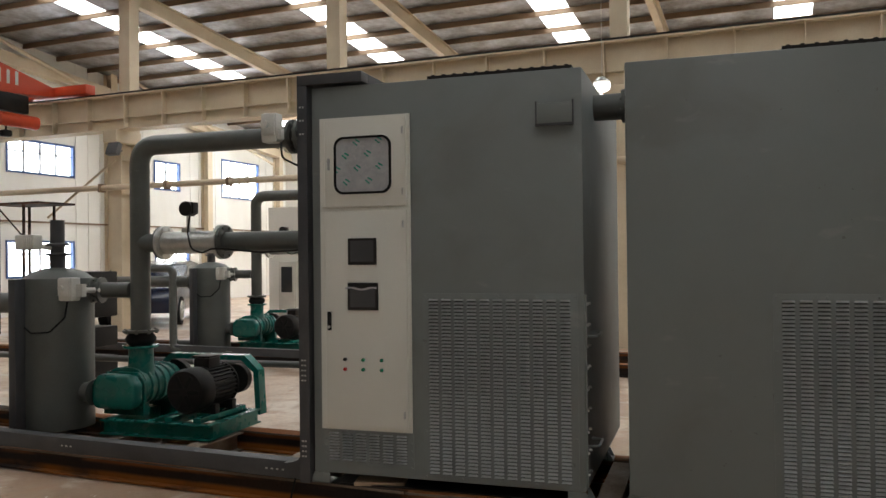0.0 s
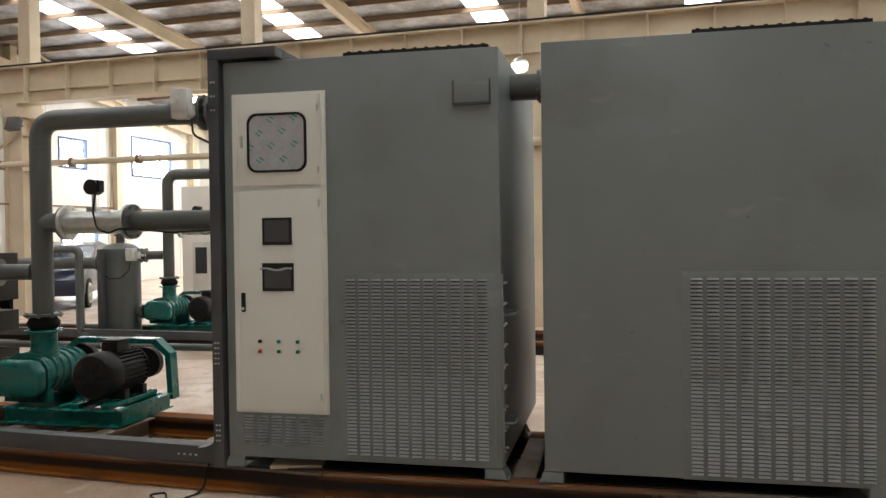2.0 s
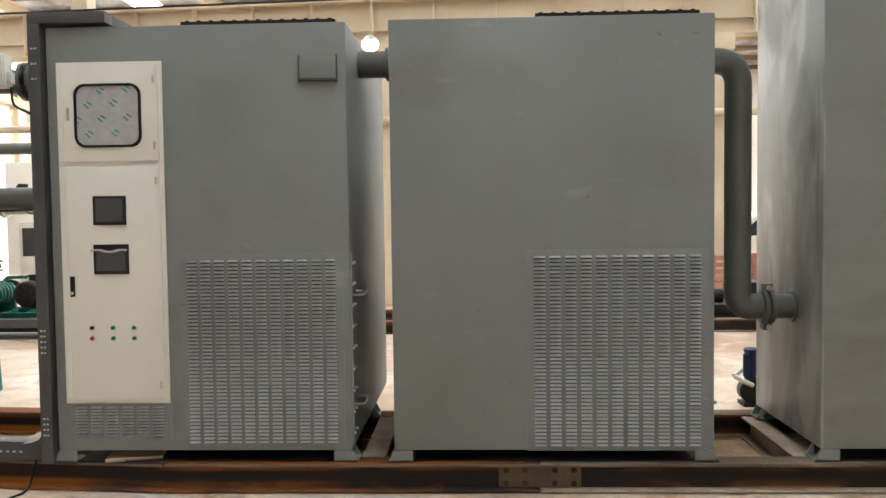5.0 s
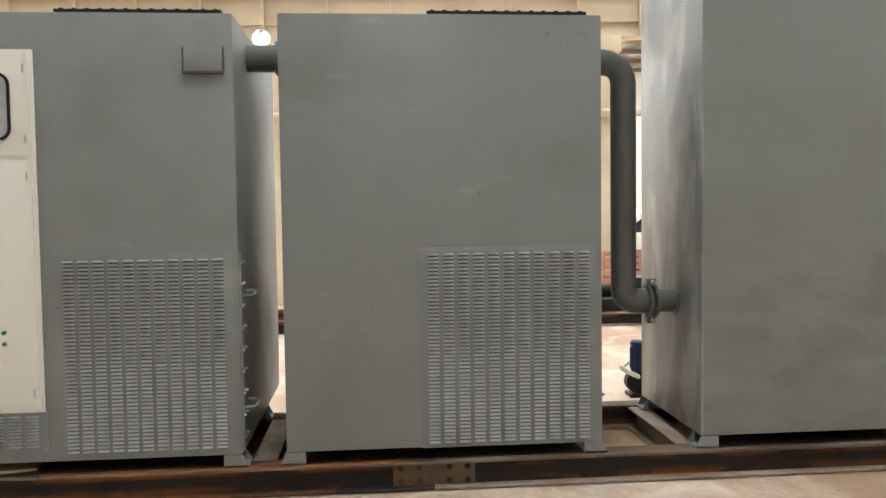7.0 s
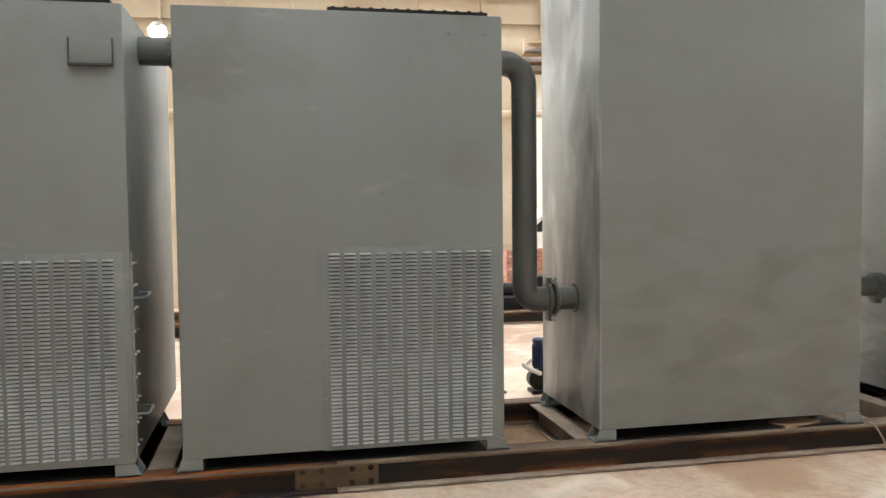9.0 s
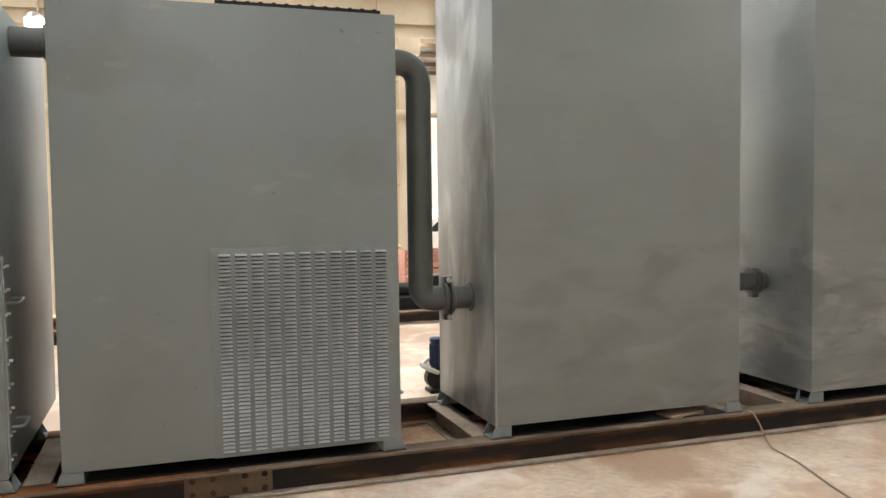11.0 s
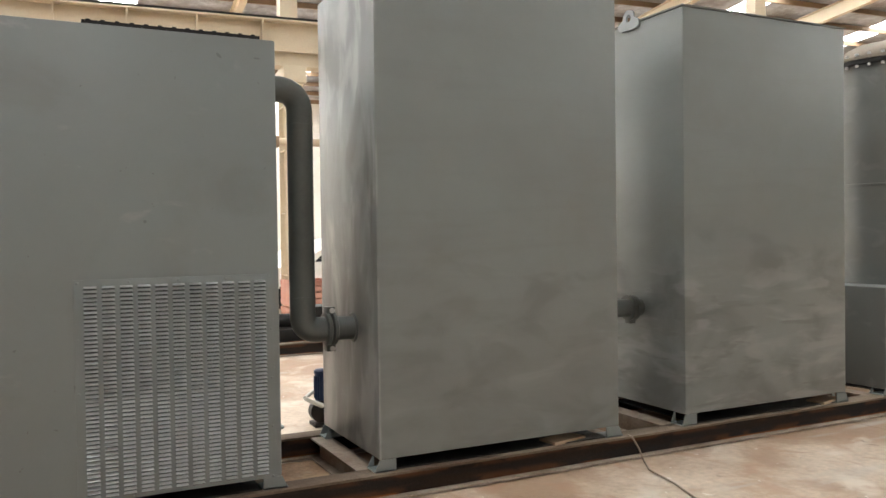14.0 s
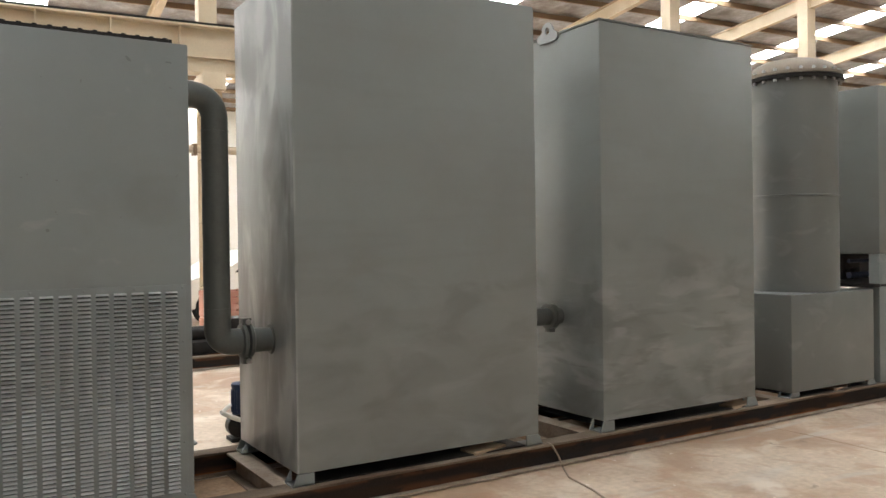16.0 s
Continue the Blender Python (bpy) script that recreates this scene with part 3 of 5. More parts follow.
def louvre_mesh(width, pitch):
    """One pressed louvre: a hood that leans out to its lower lip, the slot and shade under it painted black."""
    key = (round(width, 4), round(pitch, 4))
    if key not in LOUVRE:
        bm = B()
        h = pitch * 0.54
        w = width / 2
        rows = [(0.0, 0.0, 0.92), (-0.0062, -h * 0.22, 0.97), (-0.0115, -h * 0.62, 1.0), (-0.0135, -h * 0.96, 1.0), (-0.0120, -h, 1.0), (0.0, -h * 0.85, 0.98)]
        left = [bm.verts.new((-w * k, y, z)) for y, z, k in rows]
        right = [bm.verts.new((w * k, y, z)) for y, z, k in rows]
        for i in range(5):
            f = bm.faces.new((left[i], right[i], right[i + 1], left[i + 1]))
            f.smooth = i < 3
            f.material_index = 1 if i == 4 else 0
        bm.faces.new(left)
        bm.faces.new(right[::-1])
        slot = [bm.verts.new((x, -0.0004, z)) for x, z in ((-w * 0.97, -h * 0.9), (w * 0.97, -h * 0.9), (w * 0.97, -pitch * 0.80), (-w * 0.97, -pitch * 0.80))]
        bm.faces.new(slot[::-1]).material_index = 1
        me = bpy.data.meshes.new("louvre")
        bm.to_mesh(me)
        bm.free()
        # light on the hood is in its paler grey, slot and lip shade in black
        me.materials.append(BRIGHTENED_GREY)
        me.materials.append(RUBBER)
        LOUVRE[key] = me
    return LOUVRE[key]


def grille(owner, x0, x1, z0, z1, cols, rows, single, name="grille"):
    """A screwed-on sheet with columns of pressed louvres."""
    y = -0.005
    bx, bz = 0.030, 0.032
    gap = 0.27
    cw = (x1 - x0) / cols
    bm = B()
    box(bm, x0 - bx, x1 + bx, y, -0.0005, z0 - bz * 0.5, z1 + bz, 0.0015)
    g = part(name, bm, GREY, owner, "grey louvred ventilation grille")
    n = 5
    spots = {(x0 - bx / 2 + (x1 - x0 + bx) * i / (n - 1), z) for i in range(n) for z in (z1 + bz / 2, z0 - bz * 0.25)}
    spots |= {(x, z0 + (z1 - z0) * i / (n - 1)) for i in range(1, n - 1) for x in (x0 - bx / 2, x1 + bx / 2)}
    for px, pz in sorted(spots):
        bm = B()
        lathe(bm, [(0.0065, 0.0), (0.0060, 0.003), (0.0030, 0.0048)], (px, y, pz), 10, "Y")
        for v in bm.verts:
            v.co.y = 2 * y - v.co.y
        part("screw", bm, GREY, g)
    pitch = (z1 - z0) / rows
    me = louvre_mesh(cw * (1 - gap), pitch)
    rest = B()
    for r in range(rows):
        for c in range(cols):
            at = Matrix.Translation((x0 + (c + 0.5) * cw, y - 0.0002, z1 - r * pitch))
            if r < single:
                ob = new("louvre", me)
                ob.parent = g
                ob.matrix_basis = at
            else:
                k = len(rest.verts)
                rest.from_mesh(me)
                rest.verts.ensure_lookup_table()
                bmesh.ops.transform(rest, matrix=at, verts=rest.verts[k:])
    if len(rest.verts):
        more = part("louvres", rest, BRIGHTENED_GREY, g)
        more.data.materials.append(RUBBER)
        tagged(more, kind="stuff")
    else:
        rest.free()
    return g


grille(C1, -1.115, -0.29, 0.305, 1.305, 11, 50, 27)
grille(C2, 0.745, 1.640, 0.285, 1.31, 11, 51, 27)
grille(C1, -1.745, -1.235, 0.345, 0.515, 6, 10, 10, "vent")

# ---- control panel on the first cabinet ----
panel = thing("control_panel", (-1.495, -0.02, 0.535), "cream powder-coated control panel with window, screens and lamps", "control panel")
bm = B()
box(bm, -1.78, -1.211, -0.016, 0.0, 0.535, 2.37, 0.003)
part("backing_frame", bm, CREAM_PANEL, panel)


def rounded(x0, x1, z0, z1, r, n=8):
    pts = []
    for cx, cz, a0 in ((x1 - r, z1 - r, 0), (x0 + r, z1 - r, 90), (x0 + r, z0 + r, 180), (x1 - r, z0 + r, 270)):
        for i in range(n + 1):
            a = radians(a0 + 90 * i / n)
            pts.append((cx + r * math.cos(a), cz + r * math.sin(a)))
    return pts


FRONT = Matrix(((1, 0, 0, 0), (0, 0, -1, 0), (0, 1, 0, 0), (0, 0, 0, 1)))
for name, z0, z1 in (("upper_door", 1.842, 2.352), ("lower_door", 0.56, 1.815)):
    bm = B()
    box(bm, -1.762, -1.229, -0.030, -0.0165, z0, z1, 0.004)
    # folded rim a little proud of the sheet
    for ext in ((-1.762, -1.74, z0, z1), (-1.251, -1.229, z0, z1)):
        box(bm, ext[0], ext[1], -0.033, -0.030, ext[2] + 0.004, ext[3] - 0.004)
    d = part(name, bm, CREAM_PANEL, panel)
    for hz in (z0 + 0.08, z1 - 0.08):
        bm = B()
        rod(bm, (-1.248, -0.036, hz - 0.02), (-1.248, -0.036, hz + 0.02), 0.006, 10)
        part("hinge", bm, ZINC, d)
    if name == "upper_door":
        bm = B()
        outer, inner = rounded(-1.677, -1.317, 1.915, 2.252, 0.06), rounded(-1.664, -1.330, 1.928, 2.239, 0.05)
        for y0, y1 in ((-0.030, -0.040),):
            rings = [[bm.verts.new((x, y, z)) for x, z in loop] for loop, y in ((outer, y0), (outer, y1), (inner, y1), (inner, y0))]
            for a, b in zip(rings, rings[1:]):
                for i in range(len(a)):
                    bm.faces.new((a[i], a[(i + 1) % len(a)], b[(i + 1) % len(a)], b[i]))
        part("gasket", bm, RUBBER, d, "black rubber window gasket")
        bm = B()
        extrude(bm, inner, Matrix.Translation((0, -0.0305, 0)) @ FRONT, 0.003)
        w = part("window", bm, FILM, d, "clear window under a protective film")
        for mx, mz in ((-1.535, 2.215), (-1.395, 2.222), (-1.605, 2.14), (-1.465, 2.148), (-1.66, 2.06), (-1.53, 2.066), (-1.392, 2.072), (-1.6, 1.985), (-1.458, 1.99)):
            bm = B()
            for k, (ox, oz) in enumerate(((-0.014, 0.0), (0.002, 0.014), (0.0, -0.012), (0.016, 0.006))):
                s = Matrix.Translation((mx + ox, 0, mz + oz)) @ Matrix.Rotation(radians(35), 4, "Y")
                box(bm, -0.008, 0.008, -0.0345, -0.0336, -0.004, 0.004, m=s)
            part("printed_mark", bm, GREEN_PRINT, w)
        bm = B()
        box(bm, -1.722, -1.706, -0.036, -0.030, 2.06, 2.13, 0.002)
        rod(bm, (-1.714, -0.044, 2.11), (-1.714, -0.03, 2.11), 0.008, 12)
        part("lock", bm, ZINC, d)
    else:
        bm = B()
        box(bm, -1.727, -1.704, -0.042, -0.030, 1.118, 1.228, 0.003)
        h = part("handle", bm, RUBBER, d, "black recessed lever handle")
        bm = B()
        rod(bm, (-1.7155, -0.046, 1.138), (-1.7155, -0.04, 1.138), 0.009, 12)
        part("key_cylinder", bm, ZINC, h)
        for k, (x0, x1, z0s, z1s) in enumerate(((-1.592, -1.413, 1.502, 1.657), (-1.596, -1.405, 1.238, 1.398))):
            bm = B()
            box(bm, x0, x1, -0.040, -0.030, z0s, z1s, 0.004)
            f = part("display", bm, BLACK, d, "dark touch display in a black bezel")
            bm = B()
            box(bm, x0 + 0.016, x1 - 0.016, -0.0418, -0.0402, z0s + 0.018, z1s - (0.014 if k == 0 else 0.03))
            part("screen", bm, SCREEN, f)
            if k:
                bm = B()
                for i in range(14):
                    u = i / 13
                    x = x0 - 0.012 + (x1 - x0 + 0.006) * u
                    z = z1s - 0.03 + 0.006 * math.sin(u * 9)
                    if i:
                        box(bm, px, x, -0.0445, -0.0425, min(z, pz) - 0.008, max(z, pz))
                    px, pz = x, z
                part("protective_film", bm, FILM, f, "peeling clear film")
        for i, x in enumerate((-1.616, -1.501, -1.386)):
            for j, z in enumerate((0.95, 0.893)):
                mat = RED_LENS if (i, j) == (0, 1) else RUBBER if (i, j) == (0, 0) else GREEN_LENS
                bm = B()
                lathe(bm, [(0.014, 0), (0.014, 0.004), (0.011, 0.006)], (x, -0.030, z), 16, "Y")
                for v in bm.verts:
                    v.co.y = -0.030 - (v.co.y + 0.030)
                l = part("indicator_lamp", bm, ZINC, d)
                bm = B()
                rod(bm, (x, -0.048, z), (x, -0.036, z), 0.0095, 14, r2=0.0105)
                part("lens", bm, mat, l)

# details of the first two cabinets
bm = B()
box(bm, -0.468, -0.278, -0.024, -0.0005, 2.262, 2.372, 0.003)
p = part("name_plate_holder", bm, GREY, C1, "small blank grey plate holder")
bm = B()
box(bm, -0.476, -0.27, -0.034, -0.001, 2.25, 2.261)
box(bm, -0.478, -0.469, -0.018, -0.001, 2.262, 2.385)
box(bm, -0.277, -0.268, -0.018, -0.001, 2.262, 2.385)
part("rail", bm, FRAME_GREY, p)
for owner, x0, x1, zt in ((C1, -1.115, -0.285, 2.56), (C2, 0.775, 1.63, 2.565)):
    bm = B()
    box(bm, x0, x1, 0.03, 0.78, zt + 0.001, zt + 0.022)
    n = 13
    for i in range(n):
        x = x0 + 0.03 + (x1 - x0 - 0.06) * i / (n - 1)
        rod(bm, (x, 0.05, zt + 0.02), (x, 0.05, zt + 0.030), 0.012, 6)
    box(bm, x0 + 0.01, x1 - 0.01, 0.10, 0.74, zt + 0.022, zt + 0.036)
    part("hatch", bm, BLACK, owner, "dark bolted fan hatch on the roof")
bm = B()
box(bm, -0.2245, -0.217, 0.012, 0.05, 0.30, 1.33)
part("hinge_strip", bm, GREY, C1)
for z in [0.36 + 0.115 * i for i in range(9)]:
    for y in (0.03, 0.12):
        bm = B()
        rod(bm, (-0.2245, y, z), (-0.208, y, z), 0.007, 8)
        part("screw", bm, ZINC, C1)
for z in (1.10, 0.50):
    bm = B()
    tube(bm, [(-0.224, 0.10, z), (-0.165, 0.10, z), (-0.165, 0.24, z + 0.012), (-0.224, 0.24, z + 0.012)], 0.008, 0.02, 10)
    part("handle", bm, GREY, C1)
bm = B()
for z in (0.5,):
    tube(bm, [(1.704, 0.10, z), (1.742, 0.10, z), (1.742, 0.2, z), (1.704, 0.2, z)], 0.008, 0.02, 10)
part("handle", bm, GREY, C2)
# lifting lug on the fourth cabinet, a plate with an eye
bm = B()
ly, lz, eye_r = 0.545, 3.105, 0.027
outline = []
for k in range(24):
    ang = 6.28318 * k / 24
    c, q = math.cos(ang), math.sin(ang)
    reach = 0.062 if q > -0.1 else min(0.085 / max(-q, 1e-6), 0.115 / max(abs(c), 1e-6))
    outline.append((ly + reach * c, lz + reach * q, ly + eye_r * c, lz + eye_r * q))
loops = [[bm.verts.new((x, o[i], o[i + 1])) for o in outline] for x, i in ((4.488, 0), (4.504, 0), (4.504, 2), (4.488, 2))]
for p0, p1 in zip(loops, loops[1:] + loops[:1]):
    for k in range(24):
        bm.faces.new((p0[k], p0[(k + 1) % 24], p1[(k + 1) % 24], p1[k]))
part("lifting_lug", bm, BRIGHTENED_GREY, C4, "welded lifting lug with a round eye")
bm = B()
box(bm, 4.497, 6.132, -0.006, 1.006, 3.0655, 3.075)
part("top_sheet", bm, GREY_WORN, C4)

# ---- pipes between the cabinets ----


def pipe(points, r, bend, label, mat=PIPE, seams=(), name="pipe"):
    p = thing(name, points[0], label, "pipe")
    bm = B()
    tube(bm, points, r, bend, 28)
    part("tube", bm, mat, p)
    for a, b in seams:
        bm = B()
        rod(bm, a, b, r + 0.003, 28)
        part("weld_seam", bm, mat, p)
    return p


p = pipe([(-0.224, 0.5, 2.42), (-0.03, 0.5, 2.42)], 0.078, 0, "short dark grey pipe joining two cabinets")
for x, r in ((-0.05, 0.098), (-0.028, 0.105)):
    bm = B()
    rod(bm, (x - 0.009, 0.5, 2.42), (x + 0.009, 0.5, 2.42), r, 32)
    ring_bolts(bm, (x, 0.5, 2.42), r - 0.012, 8, 0.016, "X")
    part("flange", bm, PIPE, p)
p = pipe([(1.704, 0.4, 2.385), (1.947, 0.4, 2.385), (1.947, 0.4, 0.985), (2.10, 0.4, 0.985)], 0.0745, 0.20, "grey enamelled pipe bending down between two cabinets",
         seams=(((1.947, 0.4, 2.185), (1.947, 0.4, 2.190)), ((1.947, 0.4, 1.175), (1.947, 0.4, 1.180))))
bm = B()
rod(bm, (2.101, 0.4, 0.985), (2.257, 0.4, 0.985), 0.070, 28)
part("stub", bm, PIPE, p)
for x in (2.090, 2.128):
    bm = B()
    lathe(bm, [(0.0745, -0.014), (0.090, -0.014), (0.099, -0.009), (0.099, 0.009), (0.090, 0.014), (0.0745, 0.014)], (x, 0.4, 0.985), 36, "X")
    part("clamp_ring", bm, PIPE, p)
for dz in (-0.112, 0.112):
    bm = B()
    box(bm, 2.083, 2.135, 0.365, 0.435, 0.985 + dz - 0.02, 0.985 + dz + 0.02, 0.006)
    c = part("clamp_lug", bm, PIPE, p)
    bm = B()
    rod(bm, (2.109, 0.335, 0.985 + dz), (2.109, 0.46, 0.985 + dz), 0.008, 8)
    rod(bm, (2.109, 0.335, 0.985 + dz), (2.109, 0.350, 0.985 + dz), 0.016, 6)
    part("bolt", bm, ZINC, c, "zinc-plated clamp bolt")
bm = B()
rod(bm, (2.250, 0.4, 0.985), (2.2575, 0.4, 0.985), 0.082, 28, r2=0.09)
part("weld_seam", bm, PIPE, p)
p = pipe([(3.936, 0.47, 0.985), (4.504, 0.47, 0.985)], 0.064, 0, "dark grey pipe joining two tall cabinets low down")
bm = B()
for fx in (4.405, 4.435):
    lathe(bm, [(0.066, -0.012), (0.092, -0.011), (0.092, 0.011), (0.066, 0.012)], (fx, 0.47, 0.985), 32, "X")
box(bm, 4.395, 4.445, 0.44, 0.50, 0.87, 0.9, 0.006)
part("clamp", bm, PIPE, p)
p = pipe([(1.704, 0.95, 1.28), (1.80, 0.95, 1.28), (1.86, 1.02, 1.24), (1.86, 1.35, 1.22), (1.703, 1.42, 1.22)], 0.035, 0.05, "thin grey pipe behind the large one")

# ---- pressure tank on the low box, raised unit behind it ----
tank = thing("pressure_tank", (7.22, 0.41, 1.066), "grey upright pressure tank with a bolted domed lid", "tank")
bm = B()
lathe(bm, [(0.375, 1.066), (0.375, 1.92), (0.375, 2.93)], (7.22, 0.41, 0), 56)
part("shell", bm, TANK_GREY, tank)
bm = B()
lathe(bm, [(0.374, 1.902), (0.381, 1.905), (0.381, 1.916), (0.374, 1.919)], (7.22, 0.41, 0), 56)
part("weld_seam", bm, TANK_GREY, tank)
bm = B()
lathe(bm, [(0.36, 2.925), (0.425, 2.93), (0.425, 2.962), (0.36, 2.965)], (7.22, 0.41, 0), 56)
part("flange", bm, BLACK, tank)
bm = B()
lathe(bm, [(0.425, 2.968), (0.425, 2.992), (0.385, 2.996), (0.372, 3.035), (0.335, 3.080), (0.26, 3.118), (0.15, 3.143), (0.01, 3.152)], (7.22, 0.41, 0), 56)
part("lid", bm, DUSTY_LID, tank, "dusty domed lid")
for i in range(24):
    a = 6.28318 * i / 24
    bm = B()
    c = (7.22 + 0.402 * math.cos(a), 0.41 + 0.402 * math.sin(a))
    rod(bm, (*c, 2.905), (*c, 3.02), 0.008, 8)
    rod(bm, (*c, 2.905), (*c, 2.925), 0.016, 6)
    rod(bm, (*c, 3.0), (*c, 3.015), 0.016, 6)
    part("bolt", bm, ZINC, tank)
unit = thing("raised_unit", (8.8, 0.5, BEAM_TOP), "grey enamelled box raised on a steel stand", "cabinet")
bm = B()
box(bm, 7.88, 9.8, 0.0, 1.0, 1.380, 2.92, 0.012)
part("body", bm, GREY_WORN, unit)
for x in (7.95, 9.72):
    for y in (0.06, 0.92):
        bm = B()
        box(bm, x - 0.06, x + 0.06, y - 0.05, y + 0.05, BEAM_TOP + 0.001, 1.379, 0.005)
        part("leg", bm, GREY, unit)
bm = B()
box(bm, 7.80, 9.78, 0.01, 0.98, 1.075, 1.110, 0.005)
part("shelf", bm, BLACK, unit)
for x0, x1 in ((8.30, 8.60), (8.86, 9.30)):
    bm = B()
    box(bm, x0, x1, 0.62, 0.90, 1.111, 1.376, 0.02)
    for k in range(3):
        rod(bm, (x0 + 0.06 + 0.08 * k, 0.60, 1.20), (x0 + 0.06 + 0.08 * k, 0.625, 1.20), 0.025, 12)
    part("machinery_housing", bm, BLACK, unit, "dark machinery under the box")
bm = B()
rod(bm, (8.3, 0.56, 1.30), (9.3, 0.56, 1.30), 0.018, 12)
rod(bm, (8.3, 0.56, 1.16), (9.3, 0.56, 1.16), 0.03, 12)
part("conduit", bm, PUMP_BLUE, unit, "dark blue conduit")
bm = B()
box(bm, 8.3, 9.5, 0.5, 0.9, 0.25, 1.0, 0.04)
rod(bm, (8.7, 0.46, 0.30), (8.7, 0.46, 0.95), 0.05, 16)
part("lower_machinery", bm, BLACK, unit, "dark machinery under the shelf")

# joint between two floor slabs
bm = B()
rnd = random.Random(7)
px, py = 6.17, 0.0
while py > -9.0:
    nx, ny = px + rnd.uniform(-0.012, 0.016), py - 0.16
    w = rnd.uniform(0.004, 0.009)
    v = [bm.verts.new((x, y, GROUND + 0.0015)) for x, y in ((px - w, py), (px + w, py), (nx + w, ny), (nx - w, ny))]
    bm.faces.new(v)
    px, py = nx, ny
solid("trim_floor_joint", bm, SCALE_DUST, "dirt-filled joint between two concrete slabs", "joint", kind="structure")

# loose cables on the floor
for pts, label in (([(3.985, -0.02, 0.214), (4.0, -0.05, 0.205), (4.05, -0.06, 0.12), (4.06, -0.085, 0.056), (4.02, -0.16, 0.050), (3.955, -0.27, 0.050), (3.90, -0.55, 0.050), (3.77, -0.94, 0.050), (3.58, -1.6, 0.050)], "thin grey cable trailing from the skid over the floor"),
                   ([(-1.98, 0.02, 0.215), (-1.99, 0.005, 0.15), (-2.0, -0.015, 0.08), (-2.02, -0.04, 0.052), (-2.06, -0.16, 0.052), (-2.2, -0.19, 0.052), (-2.3, -0.12, 0.052), (-2.22, -0.06, 0.052), (-2.12, -0.22, 0.052), (-2.2, -0.44, 0.052)], "thin dark cable curling on the floor by the skid")):
    bm = B()
    tube(bm, pts, 0.006, 0.03, 8)
    solid("cable", bm, RUBBER if "dark" in label else MUD_STEEL, label, "cable")
splice = thing("splice_plate", (0.78, 0.006, 0.105), "rusty brown bolted splice plate on the skid beam", "plate")
bm = B()
box(bm, 0.56, 1.0, 0.0, 0.0125, 0.068, 0.186, 0.003)
part("plate", bm, BROWN_PLATE, splice)
for x in (0.60, 0.70, 0.86, 0.96):
    for z in (0.09, 0.164):
        bm = B()
        rod(bm, (x, -0.009, z), (x, 0.0, z), 0.011, 6)
        rod(bm, (x, -0.003, z), (x, -0.0002, z), 0.016, 14)
        part("bolt", bm, RUST_DULL, splice)
for x, w in ((-1.45, 0.3), (3.55, 0.28), (6.0, 0.3), (7.3, 0.25)):
    bm = B()
    box(bm, x - w / 2, x + w / 2, 0.02, 0.16, BEAM_TOP + 0.001, BEAM_TOP + 0.022, 0.002, Matrix.Translation((x, 0.1, 0)) @ Matrix.Rotation(radians(12), 4, "Z") @ Matrix.Translation((-x, -0.1, 0)))
    solid("packing_board", bm, CARDBOARD, "flat pale packing board lying on the skid beam", "board", "packing boards")

# ---- blower station beside the first cabinet, and its twin on the second skid ----
TWIN = (-2.06, 5.2, 0.0)


def twin(ob):
    """The same thing again on the skid behind."""
    return copy_thing(ob, Matrix.Translation(Vector(ob.location) + Vector(TWIN)))


def frame_post(z1):
    f = thing("support_gantry", (-1.88, 0.03, BEAM_TOP), "dark grey painted steel channel gantry with pierced marks", "gantry")
    bm = B()
    box(bm, -7.5, -1.86, -0.03, 0.07, BEAM_TOP + 0.001, BEAM_TOP + 0.105, 0.004)
    bmesh.ops.transform(bm, matrix=BEND, verts=bm.verts)
    part("bottom_rail", bm, FRAME_GREY, f)
    bm = B()
    box(bm, -1.922, -1.856, -0.03, 0.07, BEAM_TOP + 0.001, z1, 0.004)
    extrude(bm, [(-1.922, 0.311), (-2.04, 0.311), (-1.985, 0.318), (-1.945, 0.335), (-1.922, 0.365)], Matrix(((1, 0, 0, 0), (0, 0, -1, 0.085), (0, 1, 0, 0), (0, 0, 0, 1))), 0.098)
    part("post", bm, FRAME_GREY, f)
    bm = B()
    box(bm, -1.922, -1.50, -0.03, 0.07, z1 + 0.001, z1 + 0.06, 0.004)
    box(bm, -1.922, -1.50, 0.071, 0.62, z1 - 0.005, z1 + 0.06, 0.004)
    part("top_rail", bm, FRAME_GREY, f)
    for rows_at in ((2.44, 2.36, 2.28), (0.93, 0.90, 0.87, 0.84, 0.81), (0.45, 0.42, 0.39, 0.36)):
        for z in rows_at:
            bm = B()
            box(bm, -1.906, -1.893, -0.0325, -0.0302, z, z + 0.009)
            box(bm, -1.886, -1.876, -0.0325, -0.0302, z, z + 0.009)
            part("mark", bm, ZINC, f)
    for x in (-2.20, -2.16, -2.12, -2.08, -3.9, -3.86, -3.82):
        bm = B()
        box(bm, x, x + 0.016, -0.0325, -0.0302, 0.25, 0.259)
        bmesh.ops.transform(bm, matrix=BEND, verts=bm.verts)
        part("mark", bm, ZINC, f)
    return f


F1 = frame_post(2.575)
twin(F1)


